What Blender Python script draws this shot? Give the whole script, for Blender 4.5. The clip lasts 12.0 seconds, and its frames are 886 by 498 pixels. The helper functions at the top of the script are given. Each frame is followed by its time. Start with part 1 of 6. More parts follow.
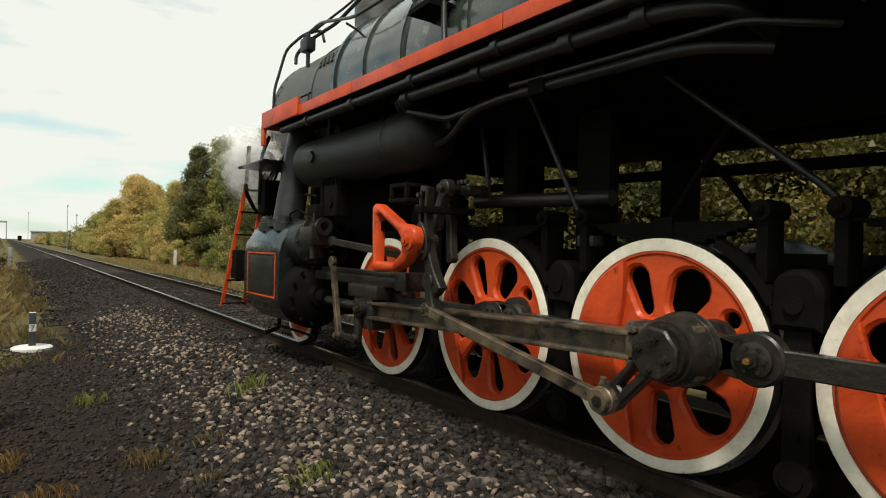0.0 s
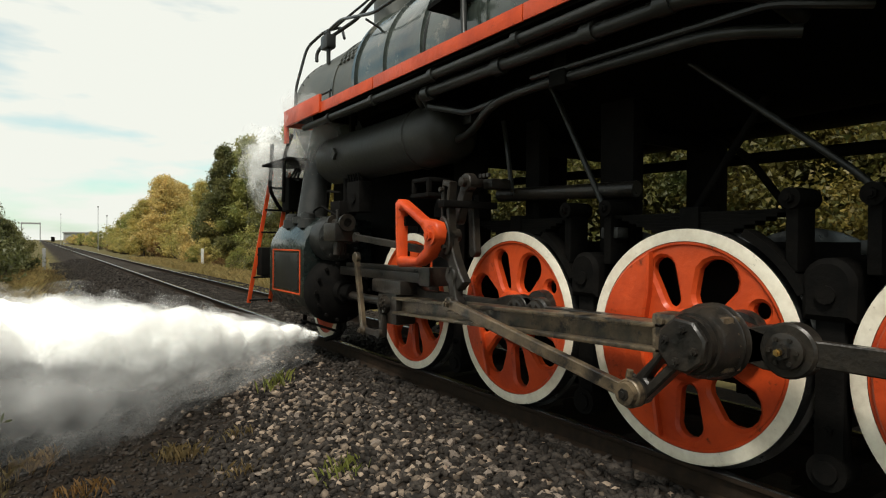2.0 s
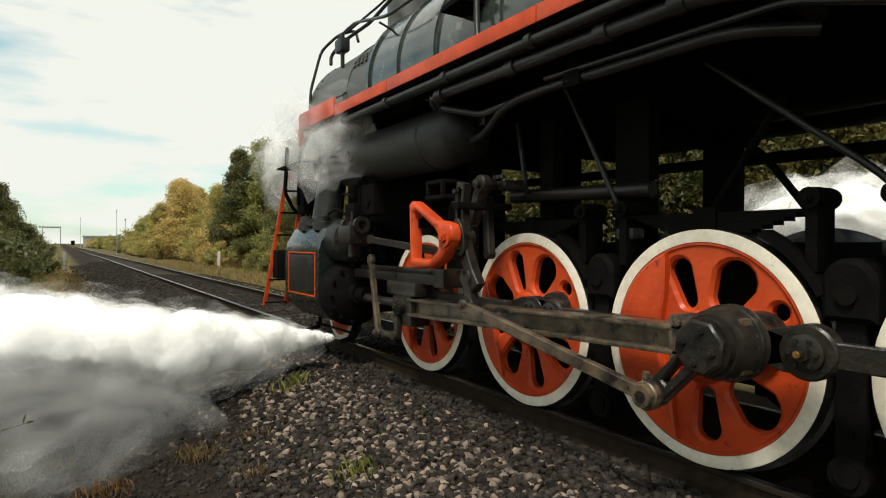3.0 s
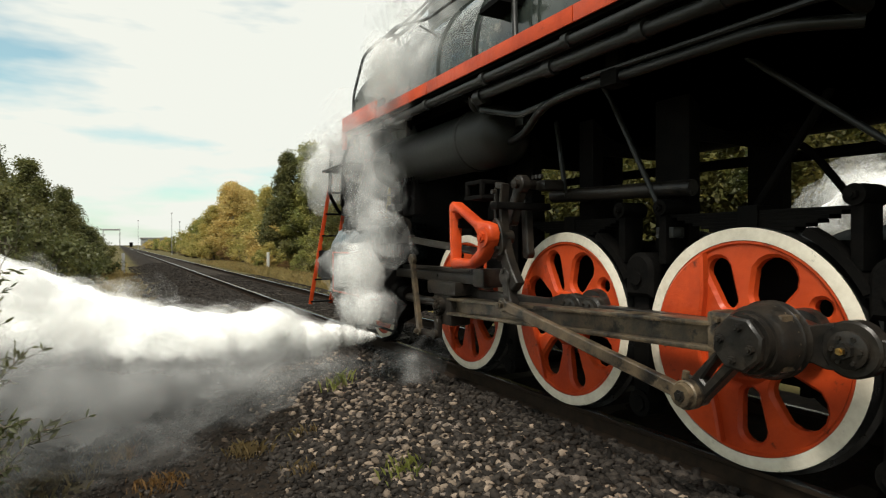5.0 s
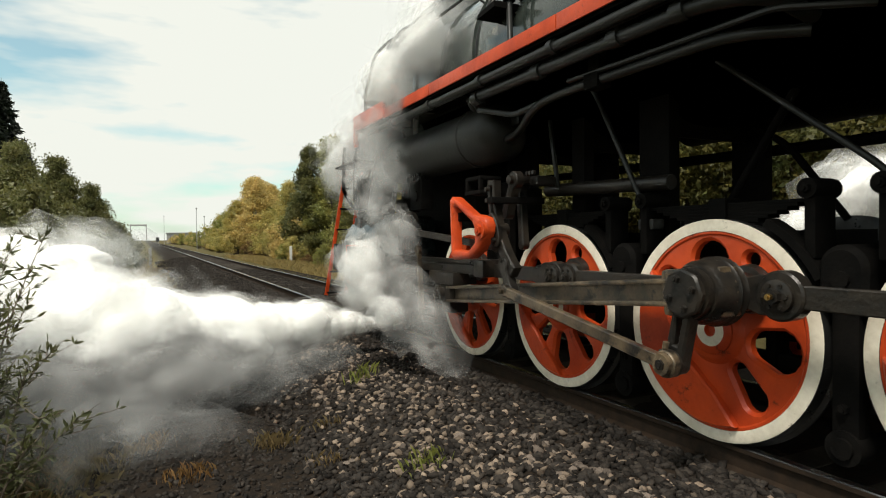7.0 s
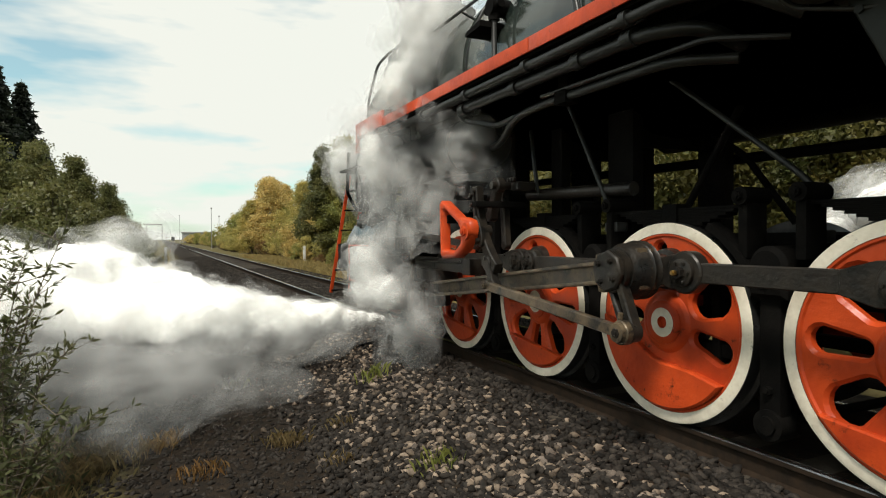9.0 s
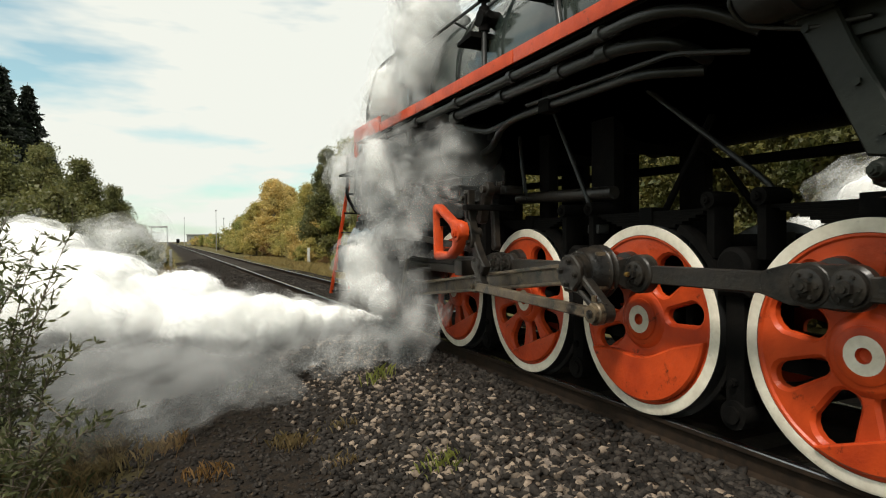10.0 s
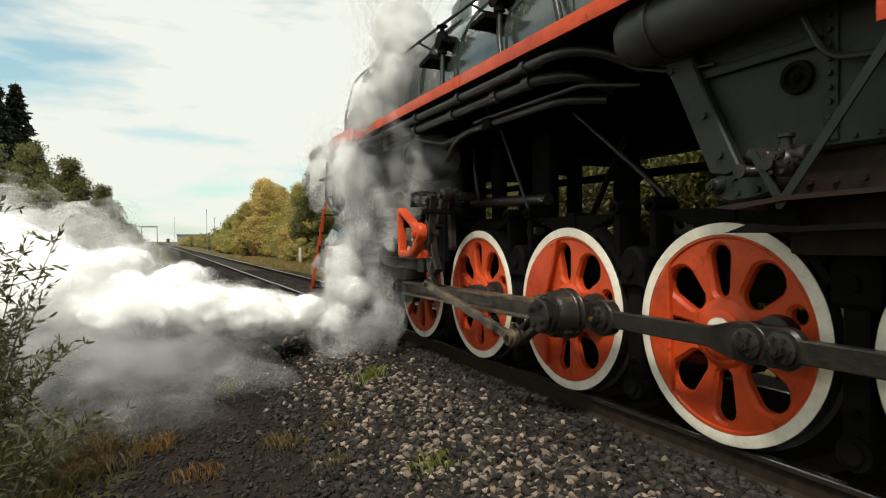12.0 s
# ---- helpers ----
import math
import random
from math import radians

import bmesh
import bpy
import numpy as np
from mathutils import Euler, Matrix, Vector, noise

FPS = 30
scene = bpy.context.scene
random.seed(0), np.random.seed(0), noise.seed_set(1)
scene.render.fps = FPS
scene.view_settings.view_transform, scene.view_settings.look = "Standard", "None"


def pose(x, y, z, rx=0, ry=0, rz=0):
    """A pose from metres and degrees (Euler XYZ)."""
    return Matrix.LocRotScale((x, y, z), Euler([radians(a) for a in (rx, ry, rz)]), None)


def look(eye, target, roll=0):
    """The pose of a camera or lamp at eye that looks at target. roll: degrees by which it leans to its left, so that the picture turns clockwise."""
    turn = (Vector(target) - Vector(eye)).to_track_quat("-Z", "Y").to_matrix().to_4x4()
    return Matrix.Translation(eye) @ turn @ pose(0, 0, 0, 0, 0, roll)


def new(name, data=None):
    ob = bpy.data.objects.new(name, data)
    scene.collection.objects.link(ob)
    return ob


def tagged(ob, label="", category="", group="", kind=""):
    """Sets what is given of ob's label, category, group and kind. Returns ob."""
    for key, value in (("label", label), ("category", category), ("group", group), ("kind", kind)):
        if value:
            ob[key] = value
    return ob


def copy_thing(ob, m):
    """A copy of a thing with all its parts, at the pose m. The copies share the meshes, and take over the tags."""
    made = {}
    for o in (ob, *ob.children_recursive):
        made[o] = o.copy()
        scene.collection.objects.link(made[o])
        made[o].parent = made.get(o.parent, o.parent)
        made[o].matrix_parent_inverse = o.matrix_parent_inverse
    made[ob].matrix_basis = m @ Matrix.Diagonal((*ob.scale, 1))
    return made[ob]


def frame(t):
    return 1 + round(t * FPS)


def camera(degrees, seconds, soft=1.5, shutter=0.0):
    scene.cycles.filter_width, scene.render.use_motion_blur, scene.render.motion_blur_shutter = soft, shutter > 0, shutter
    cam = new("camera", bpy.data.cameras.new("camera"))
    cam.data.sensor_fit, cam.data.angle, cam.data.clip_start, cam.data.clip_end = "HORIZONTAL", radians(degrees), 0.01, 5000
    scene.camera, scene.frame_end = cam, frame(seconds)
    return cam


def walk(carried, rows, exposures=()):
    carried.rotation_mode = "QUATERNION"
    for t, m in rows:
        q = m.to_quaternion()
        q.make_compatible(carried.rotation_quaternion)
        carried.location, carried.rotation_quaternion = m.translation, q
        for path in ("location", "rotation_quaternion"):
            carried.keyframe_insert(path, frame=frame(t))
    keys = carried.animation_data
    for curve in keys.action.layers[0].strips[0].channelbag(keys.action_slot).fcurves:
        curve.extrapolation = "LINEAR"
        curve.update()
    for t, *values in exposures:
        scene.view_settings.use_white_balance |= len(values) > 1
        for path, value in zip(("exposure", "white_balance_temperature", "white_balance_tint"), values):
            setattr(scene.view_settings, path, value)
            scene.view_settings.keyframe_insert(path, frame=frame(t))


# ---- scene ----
cam = camera(72.58, 12.0, soft=1.1, shutter=.4)

EYE = (-4.306, -2.357, 1.402)
# seconds, yaw, pitch, roll
TURNS = [(0, -36.01, -.07, 1.33), (.5, -35.57, .29, 1.27), (1, -35.4, .43, .83), (1.5, -34.58, -.53, .47), (2, -33.83, -.64, .4),
         (2.5, -33.22, -.71, .25), (3, -32.47, -.47, .14), (4.8, -29.52, -.46, .03), (5, -28.27, -.48, -.16), (5.5, -26.77, -.63, -.6),
         (6, -26.47, -.8, -.6), (6.5, -26.24, -.99, -.56), (7, -26.25, -1.17, -.65), (9, -25.04, -1.11, -.4), (9.5, -24.83, -1, -.43),
         (10, -24.65, -.94, -.5), (10.5, -24.54, -.93, -.55), (11, -24.43, -.93, -.45), (11.5, -24.65, -.93, -.5), (12, -25.43, -.93, -.44)]
walk(cam, [(t, pose(*EYE, 90 + p, 0, y) @ pose(0, 0, 0, 0, 0, r)) for t, y, p, r in TURNS])

# ---- world and sun ----
SUN_EL, SUN_AZ = 59, 234          # high over the near verge, behind thin cloud
scene.cycles.transparent_max_bounces = 40     # steam veils lie one behind the other
world = bpy.data.worlds.new("world")
scene.world = world
world.use_nodes = True
wt = world.node_tree
wt.nodes.clear()


def wn(kind, **props):
    n = wt.nodes.new(kind)
    for key, value in props.items():
        setattr(n, key, value)
    return n


w_out, w_bg = wn("ShaderNodeOutputWorld"), wn("ShaderNodeBackground")
sky = wn("ShaderNodeTexSky", sky_type="NISHITA", sun_disc=False, sun_elevation=radians(SUN_EL), sun_rotation=radians(SUN_AZ))
sky_gain = wn("ShaderNodeVectorMath", operation="MULTIPLY")
sky_gain.inputs[1].default_value = (.12, .175, .145)
wt.links.new(sky.outputs[0], sky_gain.inputs[0])
tc, mp, cl = wn("ShaderNodeTexCoord"), wn("ShaderNodeMapping"), wn("ShaderNodeTexNoise")
mp.inputs["Location"].default_value = (.35, .1, .4)
mp.inputs["Scale"].default_value = (1.6, 1.6, 6.5)
cl.inputs["Scale"].default_value, cl.inputs["Detail"].default_value = 1.5, 5
ramp = wn("ShaderNodeMapRange")
ramp.inputs["From Min"].default_value, ramp.inputs["From Max"].default_value = .37, .48
ramp.inputs["To Min"].default_value, ramp.inputs["To Max"].default_value = .22, 1
w_mix = wn("ShaderNodeMix", data_type="RGBA")
w_mix.inputs["B"].default_value = (.9, .92, .84, 1)
for a, b in ((tc.outputs["Generated"], mp.inputs[0]), (mp.outputs[0], cl.inputs["Vector"]), (cl.outputs[0], ramp.inputs[0]),
             (ramp.outputs[0], w_mix.inputs["Factor"]), (sky_gain.outputs[0], w_mix.inputs["A"]), (w_mix.outputs["Result"], w_bg.inputs[0]),
             (w_bg.outputs[0], w_out.inputs[0])):
    wt.links.new(a, b)
w_bg.inputs[1].default_value = 1.0
sun = new("sun", bpy.data.lights.new("sun", "SUN"))
sun.data.energy, sun.data.angle, sun.data.color = 4.1, radians(10), (1, .94, .84)
sun.matrix_world = look((0, 0, 0), (math.sin(radians(SUN_AZ)) * -math.cos(radians(SUN_EL)), math.cos(radians(SUN_AZ)) * -math.cos(radians(SUN_EL)), -math.sin(radians(SUN_EL))))
scene.view_settings.exposure = 0.0


# ---- materials ----
def material(name, color, rough=.6, metal=0.0, second=None, grain=14.0, amount=.5, bump=.25, bump_scale=60.0, fine=0.0, spots=None, spot_scale=5.0, spot_cut=.6, random_tone=0.0, island=0.0, rough_var=.12, spec=.5, coat=0.0):
    """A procedural surface: two tones mixed by a coarse noise, darker or lighter spots, a fine bump and a varied gloss."""
    m = bpy.data.materials.new(name)
    m.use_nodes = True
    nt = m.node_tree
    bsdf = nt.nodes["Principled BSDF"]
    bsdf.inputs["Metallic"].default_value = metal
    bsdf.inputs["Specular IOR Level"].default_value = spec
    bsdf.inputs["Coat Weight"].default_value, bsdf.inputs["Coat Roughness"].default_value = coat, .1
    L = nt.links.new
    co = nt.nodes.new("ShaderNodeTexCoord")
    n1 = nt.nodes.new("ShaderNodeTexNoise")
    n1.inputs["Scale"].default_value, n1.inputs["Detail"].default_value, n1.inputs["Roughness"].default_value = grain, 6, .65
    L(co.outputs["Object"], n1.inputs["Vector"])
    mr = nt.nodes.new("ShaderNodeMapRange")
    mr.inputs["From Min"].default_value, mr.inputs["From Max"].default_value = .35, .68
    mr.inputs["To Max"].default_value = amount
    L(n1.outputs[0], mr.inputs[0])
    mx = nt.nodes.new("ShaderNodeMix")
    mx.data_type = "RGBA"
    mx.inputs["A"].default_value = (*color, 1)
    mx.inputs["B"].default_value = (*(second or [c * .5 for c in color]), 1)
    L(mr.outputs[0], mx.inputs["Factor"])
    last = mx.outputs["Result"]
    if spots:
        n2 = nt.nodes.new("ShaderNodeTexNoise")
        n2.inputs["Scale"].default_value, n2.inputs["Detail"].default_value, n2.inputs["Roughness"].default_value = spot_scale, 9, .72
        L(co.outputs["Object"], n2.inputs["Vector"])
        r2 = nt.nodes.new("ShaderNodeMapRange")
        r2.inputs["From Min"].default_value, r2.inputs["From Max"].default_value = spot_cut, spot_cut + .09
        L(n2.outputs[0], r2.inputs[0])
        m2 = nt.nodes.new("ShaderNodeMix")
        m2.data_type = "RGBA"
        m2.inputs["B"].default_value = (*spots, 1)
        L(r2.outputs[0], m2.inputs["Factor"])
        L(last, m2.inputs["A"])
        last = m2.outputs["Result"]
    if random_tone or island:
        src = nt.nodes.new("ShaderNodeObjectInfo").outputs["Random"] if random_tone else nt.nodes.new("ShaderNodeNewGeometry").outputs["Random Per Island"]
        k = random_tone or island
        r3 = nt.nodes.new("ShaderNodeMapRange")
        r3.inputs["To Min"].default_value, r3.inputs["To Max"].default_value = 1 - k, 1 + k
        L(src, r3.inputs[0])
        hs = nt.nodes.new("ShaderNodeHueSaturation")
        L(r3.outputs[0], hs.inputs["Value"])
        L(last, hs.inputs["Color"])
        last = hs.outputs[0]
    L(last, bsdf.inputs["Base Color"])
    rr = nt.nodes.new("ShaderNodeMapRange")
    rr.inputs["To Min"].default_value, rr.inputs["To Max"].default_value = max(.02, rough - rough_var), min(1, rough + rough_var)
    L(n1.outputs[0], rr.inputs[0])
    L(rr.outputs[0], bsdf.inputs["Roughness"])
    if bump:
        n3 = nt.nodes.new("ShaderNodeTexNoise")
        n3.inputs["Scale"].default_value, n3.inputs["Detail"].default_value = bump_scale, 4
        L(co.outputs["Object"], n3.inputs["Vector"])
        bp = nt.nodes.new("ShaderNodeBump")
        bp.inputs["Strength"].default_value, bp.inputs["Distance"].default_value = bump, .01
        L(n3.outputs[0], bp.inputs["Height"])
        L(bp.outputs[0], bsdf.inputs["Normal"])
    return m


def leaf_material(name, color, second, island=.28):
    m = material(name, color, .55, second=second, grain=.9, amount=.9, bump=0, island=island)
    nt = m.node_tree
    bsdf, out = nt.nodes["Principled BSDF"], nt.nodes["Material Output"]
    tr, ad = nt.nodes.new("ShaderNodeBsdfTranslucent"), nt.nodes.new("ShaderNodeMixShader")
    src = bsdf.inputs["Base Color"].links[0].from_socket
    nt.links.new(src, tr.inputs[0])
    ad.inputs[0].default_value = .45
    nt.links.new(bsdf.outputs[0], ad.inputs[1])
    nt.links.new(tr.outputs[0], ad.inputs[2])
    nt.links.new(ad.outputs[0], out.inputs[0])
    return m


def steam_material(name, alpha, low=None, high=.6, scale=2.6):
    """White droplets: alpha of the light is scattered, the rest passes; with low given a noise tears the sheet."""
    m = bpy.data.materials.new(name)
    m.use_nodes = True
    nt = m.node_tree
    nt.nodes.clear()
    out = nt.nodes.new("ShaderNodeOutputMaterial")
    di, tr, tp = (nt.nodes.new("ShaderNodeBsdf" + k) for k in ("Diffuse", "Translucent", "Transparent"))
    for n in (di, tr):
        n.inputs[0].default_value = (.99, .99, .97, 1)
    a, b = nt.nodes.new("ShaderNodeMixShader"), nt.nodes.new("ShaderNodeMixShader")
    a.inputs[0].default_value, b.inputs[0].default_value = (.4 if alpha < 1 else .06), alpha
    for s, d in ((di.outputs[0], a.inputs[1]), (tr.outputs[0], a.inputs[2]), (tp.outputs[0], b.inputs[1]), (a.outputs[0], b.inputs[2]), (b.outputs[0], out.inputs[0])):
        nt.links.new(s, d)
    if low is not None:
        co, nz, mr = nt.nodes.new("ShaderNodeTexCoord"), nt.nodes.new("ShaderNodeTexNoise"), nt.nodes.new("ShaderNodeMapRange")
        nz.inputs["Scale"].default_value, nz.inputs["Detail"].default_value, nz.inputs["Roughness"].default_value = scale, 2.5, .5
        mr.interpolation_type = "SMOOTHSTEP"
        mr.inputs["From Min"].default_value, mr.inputs["From Max"].default_value, mr.inputs["To Max"].default_value = low, high, alpha
        nt.links.new(co.outputs["Object"], nz.inputs["Vector"])
        nt.links.new(nz.outputs[0], mr.inputs[0])
        nt.links.new(mr.outputs[0], b.inputs[0])
    return m


BLACK = material("black_paint", (.011, .012, .0115), .36, second=(.024, .024, .022), grain=5, amount=.8, bump=.2, bump_scale=35, spots=(.045, .036, .028), spot_scale=9, spot_cut=.66, spec=.3)
# pale second tone and spots put mottled sky sheen into the boiler's colour
BOILER_PAINT = material("boiler_paint", (.009, .015, .0135), .2, second=(.06, .07, .06), grain=1.7, amount=1, bump=.8, bump_scale=3, spots=(.16, .15, .125), spot_scale=3.2, spot_cut=.58, rough_var=.16, spec=.4, coat=.5)
SMOKEBOX_PAINT = material("smokebox_paint", (.013, .0135, .012), .5, second=(.026, .026, .022), grain=4, amount=.7, bump=.3, bump_scale=20, spots=(.1, .085, .065), spot_scale=6, spot_cut=.65, spec=.3)
SMOKEBOX_GREY = material("smokebox_grey", (.04, .045, .04), .45, second=(.085, .085, .072), grain=3, amount=.9, bump=.3, bump_scale=18, spots=(.14, .115, .085), spot_scale=5, spot_cut=.64)
GREENBLACK = material("cylinder_paint", (.008, .012, .011), .26, second=(.018, .025, .023), grain=6, amount=.7, bump=.3, bump_scale=14, spots=(.09, .085, .075), spot_scale=11, spot_cut=.65, spec=.3, coat=.35)
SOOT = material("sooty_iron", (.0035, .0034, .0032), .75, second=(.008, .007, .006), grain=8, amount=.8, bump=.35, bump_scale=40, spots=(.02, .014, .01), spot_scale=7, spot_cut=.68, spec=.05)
FIREBOX_PAINT = material("firebox_paint", (.0085, .0105, .0085), .5, second=(.018, .02, .015), grain=3, amount=.9, bump=.4, bump_scale=16, spots=(.035, .026, .018), spot_scale=6, spot_cut=.62, spec=.25)
RUSTY = material("sooty_rust", (.012, .0085, .006), .7, second=(.03, .016, .009), grain=7, amount=.9, bump=.4, bump_scale=30, spots=(.07, .032, .014), spot_scale=9, spot_cut=.62, spec=.2)
ORANGE = material("orange_red_paint", (.55, .068, .014), .36, second=(.33, .034, .008), grain=2.6, amount=1, bump=.4, bump_scale=20, spots=(.05, .012, .006), spot_scale=7, spot_cut=.6, spec=.25)
WHITE = material("white_rim_paint", (.8, .74, .61), .55, second=(.56, .49, .38), grain=9, amount=.8, bump=.15, bump_scale=50, spots=(.16, .12, .08), spot_scale=11, spot_cut=.63)
TREAD = material("worn_tyre_steel", (.09, .09, .088), .3, .8, second=(.04, .038, .036), grain=10, amount=.7, bump=.1)
OILY = material("oily_rod_steel", (.03, .025, .02), .34, .3, second=(.2, .145, .085), grain=6, amount=.75, bump=.3, bump_scale=45, spots=(.012, .011, .01), spot_scale=7, spot_cut=.52)
ROD = material("dark_forged_steel", (.011, .0105, .01), .34, .1, second=(.034, .026, .018), grain=7, amount=.7, bump=.35, bump_scale=35, spots=(.006, .006, .005), spot_scale=8, spot_cut=.56, spec=.3, rough_var=.2)
BRASS = material("brass_nut", (.5, .33, .12), .35, 1, bump=.1)
RAIL_SIDE = material("rail_steel", (.016, .012, .009), .8, 0, second=(.034, .022, .014), grain=12, amount=.8, bump=.25, spec=.08)
RAIL_TOP = material("polished_rail_head", (.34, .34, .34), .22, 1, second=(.2, .19, .18), grain=20, amount=.5, bump=.05)
SLEEPER = material("oil_soaked_sleeper", (.045, .038, .03), .85, second=(.075, .065, .052), grain=18, amount=.8, bump=.5, spec=.1)
CONCRETE = material("white_concrete", (.62, .61, .57), .8, second=(.42, .41, .38), grain=9, amount=.7, bump=.3)
GREY_POLE = material("grey_pole", (.3, .3, .29), .6, second=(.2, .2, .2), bump=.1)
DARK_BAND = material("dark_band_paint", (.03, .035, .045), .5, bump=.1)
BARK = material("bark", (.11, .085, .06), .9, second=(.05, .04, .03), grain=16, amount=.9, bump=.6, bump_scale=30)
BIRCH_BARK = material("birch_bark", (.5, .47, .4), .8, second=(.14, .12, .1), grain=7, amount=.8, bump=.3)
STEAM = steam_material("dense_steam", 1.0)
STEAM_EDGE = steam_material("steam_edge", .24, .22, .6, 2.2)
STEAM_VEIL = steam_material("steam_veil", .1, .28, .6, 2.0)
STEAM_FAINT = steam_material("faint_steam", .045, .36, .64, 2.6)
MIST = steam_material("thin_steam", .105, .36, .66, 2.2)
CURL_MIST = steam_material("curling_steam", .08, .36, .66, 2.4)
LOW_MIST = steam_material("low_steam", .036, .34, .66, 2.0)
LEAF_GREEN = leaf_material("autumn_green_leaves", (.19, .22, .06), (.38, .33, .09))
LEAF_OLIVE = leaf_material("olive_leaves", (.34, .32, .1), (.56, .43, .13))
LEAF_YELLOW = leaf_material("yellow_leaves", (.62, .45, .16), (.44, .37, .13))
LEAF_WOOD = leaf_material("woodland_leaves", (.055, .07, .02), (.21, .17, .04))
LEAF_WOOD_YELLOW = leaf_material("yellowing_woodland_leaves", (.13, .125, .03), (.3, .22, .05))
LEAF_VERGE = leaf_material("grey_green_leaves", (.1, .115, .04), (.21, .19, .06))
LEAF_DARK = leaf_material("dark_green_leaves", (.085, .1, .035), (.18, .16, .05))
LEAF_RUST = leaf_material("rusty_leaves", (.2, .105, .035), (.17, .13, .045))
LEAF_WILLOW = leaf_material("willow_leaves", (.06, .075, .028), (.12, .11, .04))
NEEDLES = leaf_material("spruce_needles", (.016, .024, .014), (.028, .034, .018), .3)
GRASS = leaf_material("dry_grass", (.13, .105, .045), (.19, .12, .05))
LEAF_WEED = leaf_material("weed_leaves", (.15, .19, .035), (.22, .2, .05))
TALL_GRASS = leaf_material("tall_dry_grass", (.27, .22, .085), (.36, .25, .1))
BALLAST = material("dark_ballast", (.016, .0145, .0135), .85, second=(.042, .034, .027), grain=30, amount=.8, bump=.4, island=.6, spec=.1)
BALLAST_LIGHT = material("pale_ballast", (.2, .155, .115), .9, second=(.085, .064, .05), grain=30, amount=.8, bump=.4, island=.6, spec=.15)
STONE = material("crushed_stone", (.085, .07, .058), .88, second=(.2, .16, .13), grain=25, amount=.8, bump=.5, random_tone=.6, spec=.15)


# ---- building helpers ----
def mesh_of(bm, name, mat, smooth=None):
    me = bpy.data.meshes.new(name)
    bmesh.ops.recalc_face_normals(bm, faces=bm.faces)
    bm.to_mesh(me)
    bm.free()
    for m in (mat if isinstance(mat, (list, tuple)) else [mat]):
        me.materials.append(m)
    if smooth is not None:
        me.polygons.foreach_set("use_smooth", [True] * len(me.polygons))
        me.set_sharp_from_angle(angle=radians(smooth))
    return me


def part(name, bm, mat, parent=None, label="", at=(0, 0, 0), smooth=38):
    ob = new(name, mesh_of(bm, name, mat, smooth))
    ob.location = at
    if parent:
        ob.parent = parent
    if label:
        ob["label"] = label
    return ob


def empty(name, parent=None, at=(0, 0, 0)):
    ob = new(name)
    ob.empty_display_size = .2
    ob.location = at
    if parent:
        ob.parent = parent
    return ob


def box(bm, x0, x1, y0, y1, z0, z1, bevel=0.0, turn=None):
    vs = bmesh.ops.create_cube(bm, size=1)["verts"]
    m = Matrix.Translation(((x0 + x1) / 2, (y0 + y1) / 2, (z0 + z1) / 2)) @ (turn or Matrix()) @ Matrix.Diagonal((abs(x1 - x0), abs(y1 - y0), abs(z1 - z0), 1))
    bmesh.ops.transform(bm, matrix=m, verts=vs)
    if bevel:
        es = list({e for v in vs for e in v.link_edges})
        bmesh.ops.bevel(bm, geom=es, offset=bevel, segments=2, profile=.6, affect="EDGES")
    return bm


def rod(bm, p0, p1, r0, r1=None, seg=14):
    p0, p1 = Vector(p0), Vector(p1)
    d = p1 - p0
    vs = bmesh.ops.create_cone(bm, cap_ends=True, segments=seg, radius1=r0, radius2=r1 if r1 is not None else r0, depth=d.length)["verts"]
    bmesh.ops.transform(bm, matrix=Matrix.Translation((p0 + p1) / 2) @ d.to_track_quat("Z", "Y").to_matrix().to_4x4(), verts=vs)
    return bm


def pipe(bm, pts, r, seg=10, bend=.08, steps=5):
    """A tube along a line of points with rounded bends."""
    pts = [Vector(p) for p in pts]
    line = [pts[0]]
    for a, b, c in zip(pts, pts[1:], pts[2:]):
        k0, k1 = min(bend, (b - a).length * .45), min(bend, (c - b).length * .45)
        p0, p1 = b + (a - b).normalized() * k0, b + (c - b).normalized() * k1
        line += [p0.lerp(b, i / steps).lerp(b.lerp(p1, i / steps), i / steps) for i in range(steps + 1)]
    line.append(pts[-1])
    rings, up = [], Vector((.31, .22, .93))
    for i, p in enumerate(line):
        t = (line[min(i + 1, len(line) - 1)] - line[max(i - 1, 0)]).normalized()
        u = (up - t * up.dot(t)).normalized()
        if u.length < .1:
            u = t.orthogonal().normalized()
        up, v = u, t.cross(u)
        rings.append([bm.verts.new(p + (u * math.cos(2 * math.pi * k / seg) + v * math.sin(2 * math.pi * k / seg)) * r) for k in range(seg)])
    for a, b in zip(rings, rings[1:]):
        for k in range(seg):
            bm.faces.new((a[k], a[(k + 1) % seg], b[(k + 1) % seg], b[k]))
    bm.faces.new(rings[0][::-1]), bm.faces.new(rings[-1])
    return bm


